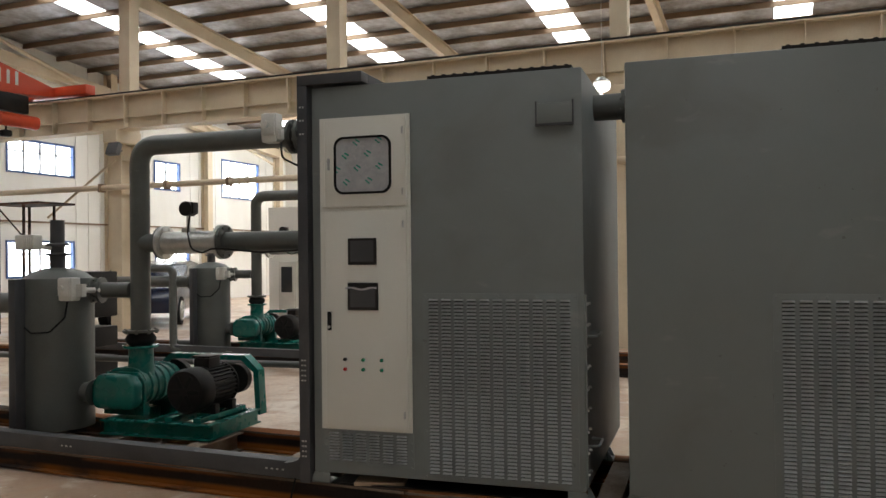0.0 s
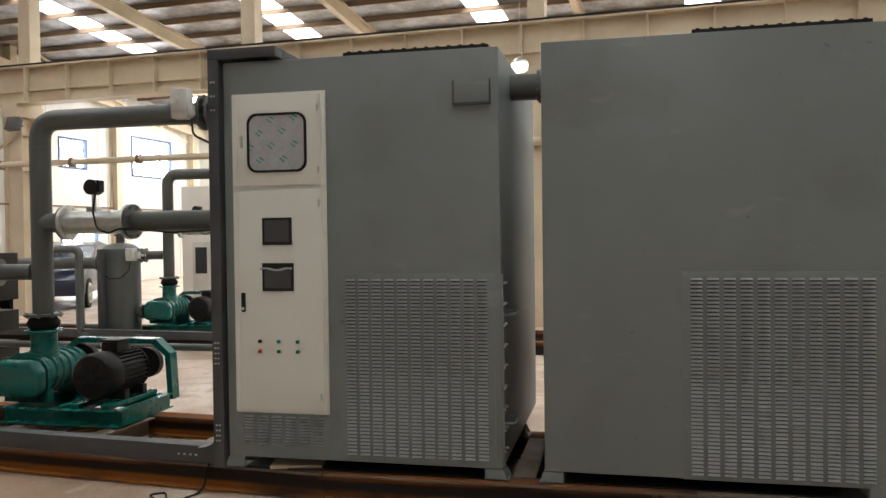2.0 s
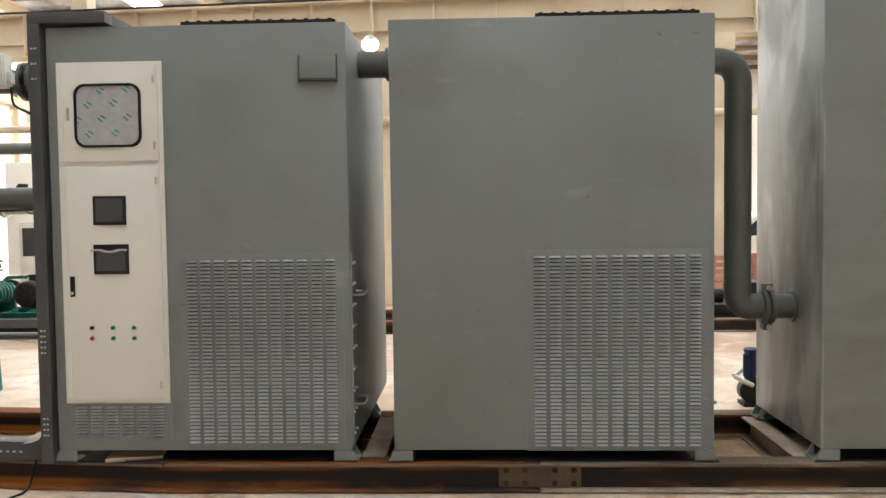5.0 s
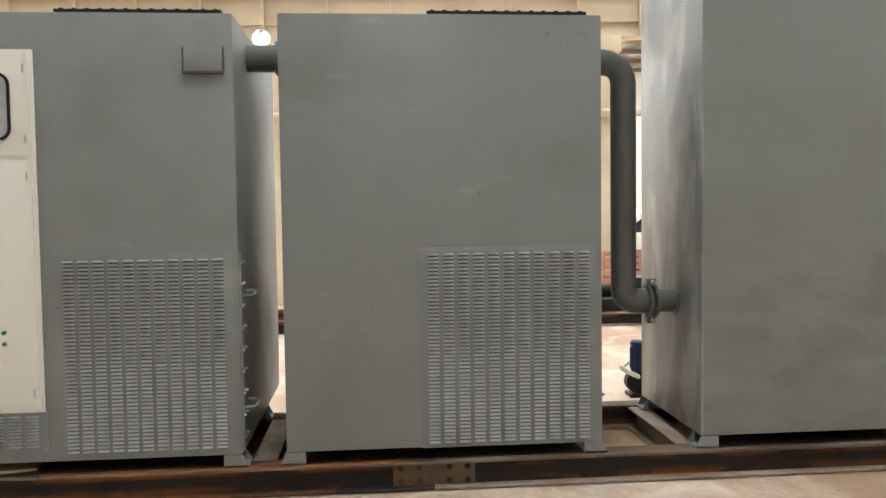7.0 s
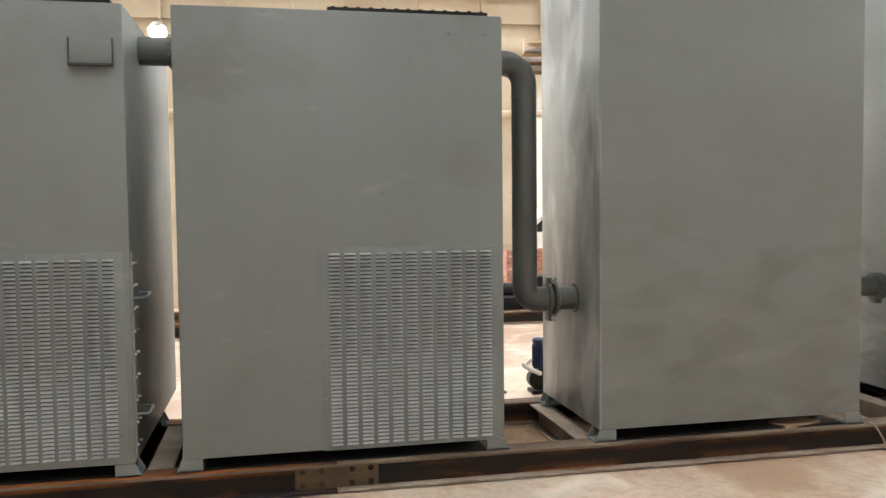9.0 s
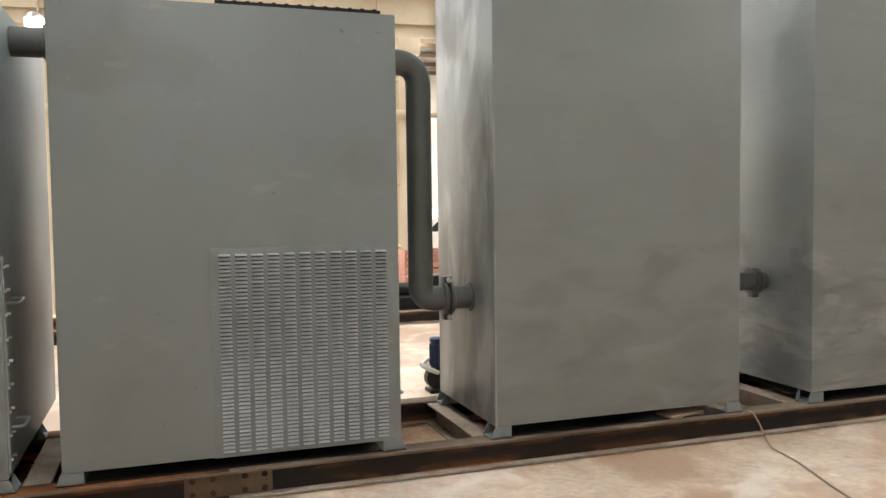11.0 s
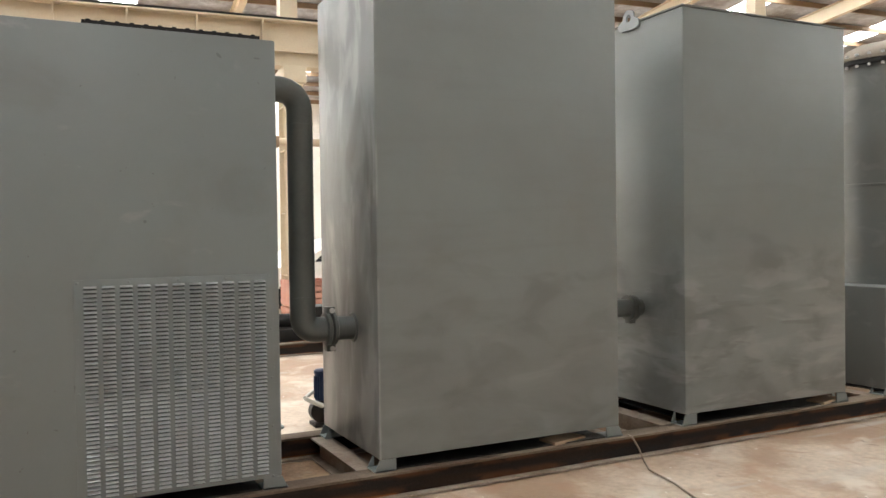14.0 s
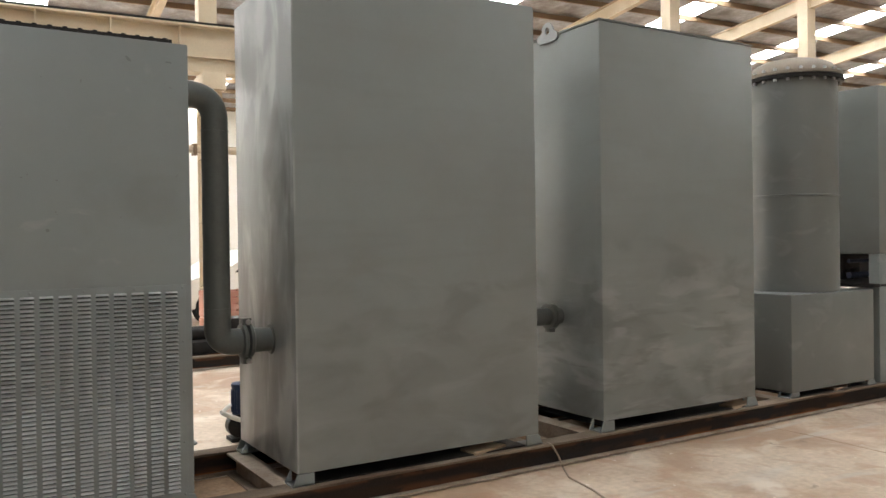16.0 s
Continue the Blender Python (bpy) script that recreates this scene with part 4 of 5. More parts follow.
def blower():
    b = thing("roots_blower", (-3.6, 1.1, BEAM_TOP), "teal roots blower with black electric motor on a teal base", "blower", "blower sets")
    # base frame
    bm = B()
    z = BEAM_TOP + 0.001
    for y in (0.75, 1.47):
        extrude(bm, [(0, 0), (0.06, 0), (0.06, 0.012), (0.012, 0.012), (0.012, 0.10), (0.06, 0.10), (0.06, 0.112), (0, 0.112)],
                Matrix(((0, 0, 1, -4.06), (-1 if y < 1 else 1, 0, 0, y + (0.06 if y < 1 else -0.06)), (0, 1, 0, z), (0, 0, 0, 1))), 0.98)
    for x in (-4.06, -3.14):
        box(bm, x, x + 0.06, 0.81, 1.41, z, z + 0.112)
    box(bm, -3.7, -3.64, 0.82, 1.40, z + 0.02, z + 0.105)
    part("base_frame", bm, TEAL, b)
    for x in (-3.47, -3.22):
        bm = B()
        box(bm, x - 0.035, x + 0.035, 0.80, 1.42, z + 0.113, z + 0.15, 0.006)
        part("motor_rail", bm, TEAL, b)
    # end cover, an octagonal casting
    bm = B()
    cx, cz, w, h = -4.0, 0.515, 0.205, 0.135
    oct8 = [(cx - w, cz - h * 0.6), (cx - w * 0.82, cz - h), (cx + w * 0.82, cz - h), (cx + w, cz - h * 0.6), (cx + w, cz + h * 0.45), (cx + w * 0.7, cz + h), (cx - w * 0.7, cz + h), (cx - w, cz + h * 0.45)]
    extrude(bm, oct8, Matrix(((1, 0, 0, 0), (0, 0, 1, 0.82), (0, 1, 0, 0), (0, 0, 0, 1))), 0.115)
    bmesh.ops.bevel(bm, geom=list(bm.edges), offset=0.034, segments=5, profile=0.55, affect="EDGES")
    part("end_cover", bm, TEAL, b)
    bm = B()
    extrude(bm, [(cx + (x - cx) * 0.99, cz + (zz - cz) * 1.04) for x, zz in oct8], Matrix(((1, 0, 0, 0), (0, 0, 1, 0.945), (0, 1, 0, 0), (0, 0, 0, 1))), 0.03)
    ringy = [(cx + (x - cx) * 0.98, cz + (zz - cz) * 0.98) for x, zz in oct8]
    for x, zz in ringy:
        rod(bm, (x, 0.93, zz), (x, 0.947, zz), 0.011, 6)
    part("cover_flange", bm, TEAL, b)
    # ribbed body of two round lobes
    bm = B()
    rings = []
    for i in range(6):
        y = 0.976 + 0.08 * i
        for r, yy in ((1.0, y), (1.0, y + 0.018), (0.92, y + 0.026), (0.92, y + 0.072)):
            ring = []
            for k in range(28):
                a = 6.28318 * k / 28
                ring.append(bm.verts.new((cx + r * 0.205 * math.copysign(abs(math.cos(a)) ** 0.75, math.cos(a)), yy, cz + 0.015 + r * 0.16 * math.sin(a))))
            rings.append(ring)
    for p, q in zip(rings, rings[1:]):
        for k in range(28):
            bm.faces.new((p[k], p[(k + 1) % 28], q[(k + 1) % 28], q[k])).smooth = True
    bm.faces.new(rings[0])
    bm.faces.new(rings[-1])
    part("ribbed_body", bm, TEAL, b)
    bm = B()
    box(bm, cx - 0.19, cx + 0.19, 0.95, 1.02, z + 0.113, cz - 0.1, 0.006)
    part("foot", bm, TEAL, b)
    bm = B()
    box(bm, cx - 0.19, cx + 0.19, 1.38, 1.44, z + 0.113, cz - 0.1, 0.006)
    part("foot", bm, TEAL, b)
    # neck, flanges and rubber bellows under the riser
    bm = B()
    lathe(bm, [(0.115, 0.60), (0.105, 0.68), (0.098, 0.71), (0.096, 0.82), (0.096, 0.835)], (-3.95, 1.1, 0), 28)
    lathe(bm, [(0.135, 0.836), (0.14, 0.84), (0.14, 0.853), (0.135, 0.857)], (-3.95, 1.1, 0), 28)
    part("outlet_neck", bm, TEAL, b)
    bm = B()
    lathe(bm, [(0.09, 0.858), (0.098, 0.865), (0.118, 0.888), (0.12, 0.915), (0.10, 0.945), (0.09, 0.957)], (-3.95, 1.1, 0), 28)
    part("rubber_bellows", bm, RUBBER, b)
    bm = B()
    lathe(bm, [(0.08, 0.958), (0.14, 0.96), (0.14, 0.978), (0.08, 0.98)], (-3.95, 1.1, 0), 28)
    ring_bolts(bm, (-3.95, 1.1, 0.968), 0.124, 8, 0.018, "Z")
    part("riser_flange", bm, PIPE, b)
    # motor: finned housing, fan cowl, terminal box
    mx, mz, r = -3.345, 0.545, 0.165
    bm = B()
    rod(bm, (mx, 0.99, mz), (mx, 1.30, mz), r * 0.86, 32)
    housing = part("motor_housing", bm, BLACK, b)
    for k in range(30):
        m = Matrix.Translation((mx, 0, mz)) @ Matrix.Rotation(6.28318 * k / 30, 4, "Y")
        bm = B()
        box(bm, r * 0.84, r * 1.0, 1.0, 1.29, -0.004, 0.004, m=m)
        part("fin", bm, BLACK, housing)
    bm = B()
    lathe(bm, [(r * 0.7, 0.0), (r * 0.93, 0.006), (r * 1.04, 0.03), (r * 1.04, 0.165), (r * 0.9, 0.17)], (mx, 0.82, mz), 40, "Y")
    cowl = part("fan_cowl", bm, BLACK, b)
    for k in range(6):
        m = Matrix.Translation((mx, 0, mz)) @ Matrix.Rotation(6.28318 * k / 6, 4, "Y")
        bm = B()
        box(bm, 0.03, r * 0.78, 0.8135, 0.8195, -0.014, 0.014, m=m)
        part("spoke", bm, RUBBER, cowl)
    bm = B()
    rod(bm, (mx, 0.812, mz), (mx, 0.8195, mz), 0.034, 20)
    part("hub", bm, BLACK, cowl)
    bm = B()
    lathe(bm, [(r * 1.0, 0.0), (r * 1.02, 0.01), (r * 0.8, 0.06), (0.05, 0.08), (0.05, 0.14)], (mx, 1.30, mz), 32, "Y")
    part("end_bell", bm, BLACK, b)
    bm = B()
    box(bm, mx - 0.07, mx + 0.07, 1.04, 1.20, mz + r * 0.9, mz + r + 0.065, 0.016)
    box(bm, mx - 0.08, mx + 0.08, 1.03, 1.21, mz + r + 0.066, mz + r + 0.08, 0.005)
    t = part("terminal_box", bm, BLACK, b)
    bm = B()
    rod(bm, (mx - 0.088, 1.08, mz + r + 0.03), (mx - 0.07, 1.08, mz + r + 0.03), 0.022, 16)
    part("cable_gland", bm, ZINC, t)
    for y in (1.02, 1.25):
        bm = B()
        box(bm, mx - 0.16, mx + 0.16, y - 0.03, y + 0.03, z + 0.151, mz - r * 0.7, 0.008)
        part("motor_foot", bm, BLACK, b)
    # belt guard, a bent flat bar over the belt drive
    bm = B()
    prof = [(-4.05, 0.30), (-4.05, 0.62), (-3.95, 0.70), (-3.28, 0.70), (-3.165, 0.605), (-3.145, 0.26), (-3.10, 0.26), (-3.12, 0.625), (-3.25, 0.742), (-3.97, 0.742), (-4.1, 0.64), (-4.1, 0.30)]
    extrude(bm, prof, Matrix(((1, 0, 0, 0), (0, 0, 1, 1.50), (0, 1, 0, 0), (0, 0, 0, 1))), 0.10)
    part("belt_guard", bm, TEAL, b)
    bm = B()
    lathe(bm, [(0.05, 0), (0.12, 0.002), (0.12, 0.06), (0.05, 0.062)], (mx, 1.52, mz), 28, "Y")
    part("pulley", bm, BLACK, b)
    bm = B()
    lathe(bm, [(0.05, 0), (0.17, 0.002), (0.17, 0.06), (0.05, 0.062)], (-3.95, 1.52, cz), 28, "Y")
    part("pulley", bm, BLACK, b)
    bm = B()
    rod(bm, (-4.3, 0.87, 0.50), (-4.21, 0.87, 0.50), 0.075, 24)
    rod(bm, (-4.23, 0.87, 0.50), (-4.212, 0.87, 0.50), 0.10, 24)
    part("side_port", bm, PIPE, b)
    return b


BL = blower()
twin(BL)


def suction_tank():
    t = thing("filter_tank", (-4.62, 0.93, BEAM_TOP), "grey upright filter tank with a shallow domed top", "tank", "filter tanks")
    bm = B()
    lathe(bm, [(0.275, BEAM_TOP + 0.001), (0.275, 1.36), (0.265, 1.40), (0.2, 1.45), (0.1, 1.48), (0.01, 1.49)], (-4.62, 0.93, 0), 48)
    part("shell", bm, PIPE, t)
    bm = B()
    lathe(bm, [(0.06, 1.47), (0.06, 1.58), (0.09, 1.585), (0.09, 1.60), (0.055, 1.605), (0.055, 1.66), (0.09, 1.665), (0.09, 1.68), (0.055, 1.685), (0.055, 1.87)], (-4.62, 0.93, 0), 28)
    part("vent_pipe", bm, FRAME_GREY, t)
    bm = B()
    box(bm, -4.85, -4.66, 0.72, 0.82, 1.63, 1.75, 0.015)
    for k in range(4):
        box(bm, -4.75 + 0.02 * k, -4.742 + 0.02 * k, 0.710, 0.722, 1.65, 1.73)
    rod(bm, (-4.70, 0.82, 1.66), (-4.63, 0.9, 1.64), 0.02, 10)
    part("vent_actuator", bm, WHITE_BOX, t)
    bm = B()
    rod(bm, (-4.35, 1.0, 1.30), (-4.03, 1.08, 1.30), 0.062, 24)
    rod(bm, (-4.335, 1.003, 1.30), (-4.32, 1.007, 1.30), 0.105, 24)
    ring_bolts(bm, (-4.31, 1.01, 1.30), 0.09, 8, 0.016, "X")
    rod(bm, (-4.27, 1.02, 1.30), (-4.255, 1.024, 1.30), 0.105, 24)
    part("outlet", bm, PIPE, t)
    bm = B()
    box(bm, -4.365, -4.235, 0.66, 0.76, 1.23, 1.41, 0.015)
    rod(bm, (-4.26, 0.76, 1.31), (-4.25, 0.99, 1.30), 0.022, 12)
    box(bm, -4.355, -4.245, 0.646, 0.659, 1.27, 1.40, 0.005)
    rod(bm, (-4.32, 0.632, 1.33), (-4.32, 0.646, 1.33), 0.022, 16)
    box(bm, -4.235, -4.17, 0.70, 0.75, 1.26, 1.36, 0.01)
    a = part("outlet_actuator", bm, WHITE_BOX, t, "white valve actuator box")
    bm = B()
    tube(bm, [(-4.31, 0.7, 1.23), (-4.32, 0.68, 1.10), (-4.43, 0.64, 0.99), (-4.6, 0.63, 0.98), (-4.78, 0.66, 1.08), (-4.85, 0.72, 1.12)], 0.007, 0.05, 8)
    part("cable", bm, RUBBER, a)
    bm = B()
    rod(bm, (-4.85, 1.0, 1.19), (-6.4, 1.0, 1.19), 0.085, 24)
    rod(bm, (-5.0, 1.0, 1.19), (-5.02, 1.0, 1.19), 0.13, 24)
    part("inlet", bm, PIPE, t)
    return t


ST = suction_tank()
twin(ST)


def standing_channel():
    bm = B()
    box(bm, -4.74, -4.675, 0.55, 0.65, BEAM_TOP + 0.001, 1.4, 0.004)
    return solid("channel_post", bm, FRAME_GREY, "dark grey steel channel post beside the filter tank", "post")


twin(standing_channel())


def riser():
    p = thing("pipework", (-3.95, 1.1, 0.98), "grey enamelled pipe rising from the blower and running into the cabinet", "pipe", "blower pipework")
    bm = B()
    tube(bm, [(-3.95, 1.1, 0.981), (-3.95, 1.1, 2.46), (-1.5, 1.1, 2.46)], 0.078, 0.14, 28)
    part("riser", bm, PIPE, p)
    for a, b in (((-3.95, 1.1, 2.255), (-3.95, 1.1, 2.26)), ((-3.95, 1.1, 1.52), (-3.95, 1.1, 1.525)), ((-3.95, 1.1, 1.81), (-3.95, 1.1, 1.815))):
        bm = B()
        rod(bm, a, b, 0.081, 28)
        part("weld_seam", bm, PIPE, p)
    bm = B()
    rod(bm, (-3.95, 1.1, 1.675), (-3.72, 1.1, 1.675), 0.074, 28)
    rod(bm, (-3.745, 1.1, 1.675), (-3.725, 1.1, 1.675), 0.13, 32)
    part("branch_in", bm, PIPE, p)
    bm = B()
    rod(bm, (-3.155, 1.1, 1.675), (-1.5, 1.1, 1.675), 0.076, 28)
    rod(bm, (-3.17, 1.1, 1.675), (-3.15, 1.1, 1.675), 0.13, 32)
    ring_bolts(bm, (-3.16, 1.1, 1.675), 0.112, 8, 0.02, "X")
    part("branch_out", bm, PIPE, p)
    return p


RS = riser()
twin(RS)


def flow_meter():
    f = thing("flow_meter", (-3.45, 1.1, 1.6), "bare aluminium flow meter with a dark round head", "flow meter", "flow meters")
    bm = B()
    rod(bm, (-3.70, 1.1, 1.675), (-3.195, 1.1, 1.675), 0.088, 32)
    part("body", bm, ALUMINIUM, f)
    for x in (-3.715, -3.185):
        bm = B()
        rod(bm, (x - 0.011, 1.1, 1.675), (x + 0.011, 1.1, 1.675), 0.135, 32)
        ring_bolts(bm, (x, 1.1, 1.675), 0.113, 8, 0.018, "X")
        part("flange", bm, ALUMINIUM, f)
    bm = B()
    box(bm, -3.53, -3.45, 1.06, 1.14, 1.75, 1.79, 0.006)
    rod(bm, (-3.49, 1.1, 1.78), (-3.49, 1.1, 1.90), 0.017, 14)
    part("stem", bm, ZINC, f)
    bm = B()
    lathe(bm, [(0.045, -0.05), (0.058, -0.045), (0.058, 0.045), (0.045, 0.05)], (-3.49, 1.1, 1.94), 24, "Y")
    box(bm, -3.44, -3.42, 1.06, 1.13, 1.90, 1.99, 0.005)
    part("head", bm, BLACK, f)
    bm = B()
    tube(bm, [(-3.43, 1.04, 1.92), (-3.43, 1.0, 1.75), (-3.40, 1.0, 1.62), (-3.3, 1.0, 1.59), (-3.2, 0.97, 1.62), (-3.1, 0.99, 1.62), (-2.8, 1.01, 1.59), (-2.5, 1.01, 1.60), (-2.0, 1.02, 1.70)], 0.007, 0.06, 8)
    part("cable", bm, RUBBER, f)
    return f


FM = flow_meter()
twin(FM)


def actuated_valve():
    v = thing("actuated_valve", (-2.35, 1.1, 2.4), "butterfly valve with a white actuator box on the pipe", "valve", "actuated valves")
    bm = B()
    box(bm, -2.73, -2.60, 0.92, 1.02, 2.40, 2.62, 0.02)
    box(bm, -2.72, -2.61, 0.905, 0.919, 2.45, 2.61, 0.006)
    box(bm, -2.60, -2.565, 0.93, 1.0, 2.42, 2.50, 0.012)
    rod(bm, (-2.685, 0.885, 2.53), (-2.685, 0.905, 2.53), 0.030, 20)
    part("actuator", bm, WHITE_BOX, v)
    bm = B()
    rod(bm, (-2.62, 1.02, 2.49), (-2.53, 1.09, 2.47), 0.022, 12)
    part("shaft", bm, ZINC, v)
    for x in (-2.56, -2.49, -2.42, -2.30):
        bm = B()
        rod(bm, (x - 0.012, 1.1, 2.46), (x + 0.012, 1.1, 2.46), 0.128, 32)
        ring_bolts(bm, (x, 1.1, 2.46), 0.11, 10, 0.022, "X")
        part("flange", bm, PIPE, v)
    bm = B()
    rod(bm, (-2.54, 1.1, 2.46), (-2.32, 1.1, 2.46), 0.1, 28)
    part("valve_body", bm, BLACK, v)
    bm = B()
    tube(bm, [(-2.58, 0.95, 2.40), (-2.56, 0.93, 2.28), (-2.4, 0.95, 2.2), (-2.2, 1.0, 2.15), (-1.9, 1.02, 2.13)], 0.008, 0.06, 8)
    part("cable", bm, RUBBER, v)
    return v


twin(actuated_valve())

# rack of dark trays behind the filter tank
rack = thing("tray_rack", (-5.67, 2.2, 0), "dark steel rack with stacked trays behind the tank", "rack")
for x in (-5.9, -5.45):
    bm = B()
    box(bm, x - 0.02, x + 0.02, 2.18, 2.22, 0, 1.3)
    part("post", bm, BLACK, rack)
for z in (0.32, 0.62, 0.92, 1.18):
    bm = B()
    box(bm, -5.92, -5.43, 2.221, 2.6, z, z + 0.2, 0.01)
    part("tray", bm, BLACK, rack)
bm = B()
rod(bm, (-6.5, 1.9, 0.62), (-2.4, 1.9, 0.62), 0.03, 14)
for x in (-6.3, -4.2, -2.5):
    rod(bm, (x, 1.9, 0), (x, 1.9, 0.62), 0.02, 10)
solid("floor_pipe", bm, PIPE, "thin grey pipe on short legs behind the blower", "pipe")
# upright pipes near the car
for x, y in ((-6.9, 5.5), (-7.4, 6.2)):
    bm = B()
    tube(bm, [(x + 0.5, y, 0.25), (x, y, 0.25), (x, y, 1.4), (x - 0.6, y, 1.4)], 0.05, 0.09, 16)
    rod(bm, (x + 0.3, y, 0.0), (x + 0.3, y, 0.25), 0.03, 10)
    solid("bent_pipe", bm, PIPE, "grey bent pipe by the second skid", "pipe", "bent pipes")

# ---- pump on the floor in the gap ----
pump = thing("water_pump", (2.55, 1.95, 0), "small navy blue upright water pump with a yellow label", "pump")
bm = B()
rod(bm, (2.55, 1.95, 0.2), (2.55, 1.95, 0.41), 0.052, 24)
for k in range(20):
    m = Matrix.Translation((2.55, 1.95, 0)) @ Matrix.Rotation(6.28318 * k / 20, 4, "Z")
    box(bm, 0.05, 0.06, -0.003, 0.003, 0.22, 0.39, m=m)
part("motor", bm, PUMP_BLUE, pump)
bm = B()
lathe(bm, [(0.03, 0.41), (0.058, 0.411), (0.058, 0.432), (0.045, 0.444), (0.01, 0.448)], (2.55, 1.95, 0), 24)
part("fan_cover", bm, PUMP_BLUE, pump)
bm = B()
lathe(bm, [(0.05, -0.05), (0.085, -0.04), (0.085, 0.04), (0.05, 0.05)], (2.53, 1.93, 0.12), 24, "Y")
box(bm, 2.47, 2.63, 1.87, 2.03, 0.0, 0.03, 0.005)
rod(bm, (2.55, 1.95, 0.03), (2.55, 1.95, 0.2), 0.045, 18)
part("volute", bm, BLACK, pump)
bm = B()
tube(bm, [(2.53, 1.86, 0.17), (2.43, 1.82, 0.22), (2.38, 1.83, 0.25)], 0.018, 0.04, 14)
rod(bm, (2.38, 1.83, 0.25), (2.49, 1.97, 0.27), 0.016, 14)
part("hose", bm, WHITE_BOX, pump, "pale plastic hose")
bm = B()
box(bm, 2.57, 2.63, 1.872, 1.884, 0.24, 0.31, 0.002)
part("label", bm, YELLOW, pump)
bm = B()
tube(bm, [(2.6, 1.95, 0.45), (2.63, 1.9, 0.6), (2.62, 1.4, 0.9), (2.6, 1.02, 1.0)], 0.007, 0.08, 8)
part("cable", bm, RUBBER, pump)

# ---- further off in the hall ----
standing = {ob.name for ob in scene.objects}
# lengthwise pipe and floodlight on the columns
rail = thing("wall_pipe", (0, COLUMN_Y - 0.22, 3.05), "long cream pipe clipped along the columns", "pipe", kind="structure")
bm = B()
rod(bm, (XW, COLUMN_Y - 0.24, 3.02), (XE, COLUMN_Y - 0.24, 3.02), 0.06, 14)
part("tube", bm, CREAM_STEEL, rail)
for x in COLUMNS_X[:6]:
    for dx in (-0.3, 1.4, 2.9):
        bm = B()
        box(bm, x + dx - 0.03, x + dx + 0.03, COLUMN_Y - 0.32, COLUMN_Y - 0.155, 2.93, 3.1, 0.004)
        part("clip", bm, PURLIN, rail)
flood = thing("floodlight", (-11.08, COLUMN_Y - 0.2, 3.6), "dark floodlight tilted down on a column bracket", "floodlight")
bm = B()
box(bm, -11.24, -10.95, COLUMN_Y - 0.42, COLUMN_Y - 0.30, 3.66, 3.92, 0.015, Matrix.Translation((-11.09, COLUMN_Y - 0.36, 3.78)) @ Matrix.Rotation(radians(-20), 4, "X") @ Matrix.Translation((11.09, -COLUMN_Y + 0.36, -3.78)))
part("housing", bm, FRAME_GREY, flood)
bm = B()
rod(bm, (-11.09, COLUMN_Y - 0.35, 3.78), (-11.09, COLUMN_Y - 0.14, 3.78), 0.02, 10)
part("arm", bm, FRAME_GREY, flood)
bm = B()
rod(bm, (-11.2, COLUMN_Y - 0.2, 3.6), (-13.1, COLUMN_Y - 0.2, 2.45), 0.025, 10)
solid("brace", bm, CREAM_STEEL, "thin slanting cream steel brace", "brace", kind="structure")
bm = B()
box(bm, -13.4, -12.0, 7.7, 8.6, 2.66, 2.70)
for x in (-13.2, -12.5):
    box(bm, x - 0.02, x + 0.02, 8.5, 8.54, 0.0, 2.66)
    box(bm, x - 0.02, x + 0.02, 7.76, 7.8, 0.0, 2.66)
rod(bm, (-13.2, 7.78, 2.6), (-12.5, 7.78, 2.0), 0.015, 8)
solid("work_platform", bm, RUST_DULL, "rusty steel work platform on thin legs", "platform")

# gable posts and rails on the west wall
for y in (10.4, 14.82, 19.27, 23.71):
    bm = B()
    extrude(bm, i_profile(0.3, 0.25, 0.015, 0.015), Matrix(((0, 1, 0, XW + 0.02), (1, 0, 0, y), (0, 0, 1, 0), (0, 0, 0, 1))), 8.0)
    solid("gable_post", bm, CREAM_STEEL, "cream steel post of the end wall", "post", "gable posts", "structure")
for z in (2.55,):
    bm = B()
    box(bm, XW + 0.02, XW + 0.05, 6.0, YN, z, z + 0.05)
    solid("wall_rail", bm, PURLIN, "thin brown rail along the end wall", "rail", kind="structure")
for y0, y1, z0, z1 in ((8.0, 14.8, 7.9, 6.2), (14.8, 23.0, 7.2, 5.2)):
    bm = B()
    rod(bm, (XW + 0.4, y0, z0), (XW + 0.4, y1, z1), 0.05, 10)
    solid("wind_brace", bm, CREAM_STEEL, "slanting cream steel brace under the roof", "brace", "wind braces", "structure")
bm = B()
box(bm, XW + 0.02, XW + 0.3, RIDGE, YN, 6.0, 6.3)
for v in bm.verts:
    v.co.z += roof_z(v.co.y) - 6.75
solid("gable_rafter", bm, CREAM_STEEL, "cream steel rafter along the end wall", "rafter", kind="structure")

# overhead crane
SOUTH_Y = -14.0
for x in COLUMNS_X:
    bm = B()
    box(bm, x - 0.2, x + 0.2, SOUTH_Y - 0.2, SOUTH_Y + 0.2, 0, 4.2)
    solid("column", bm, CREAM_STEEL, "cream painted steel hall column", "column", "south columns", "structure")
bm = B()
extrude(bm, i_profile(0.72, 0.34, 0.02, 0.025), Matrix.Translation((XW, SOUTH_Y, 4.2)) @ ALONG_X, XE - XW)
solid("crane_runway_girder", bm, CREAM_STEEL, "cream painted crane runway girder", "girder", kind="structure")
crane = thing("overhead_crane", (-13.0, 0, 5.0), "orange overhead travelling crane with its hoist", "crane")
bm = B()
x0, x1 = -13.3, -12.85
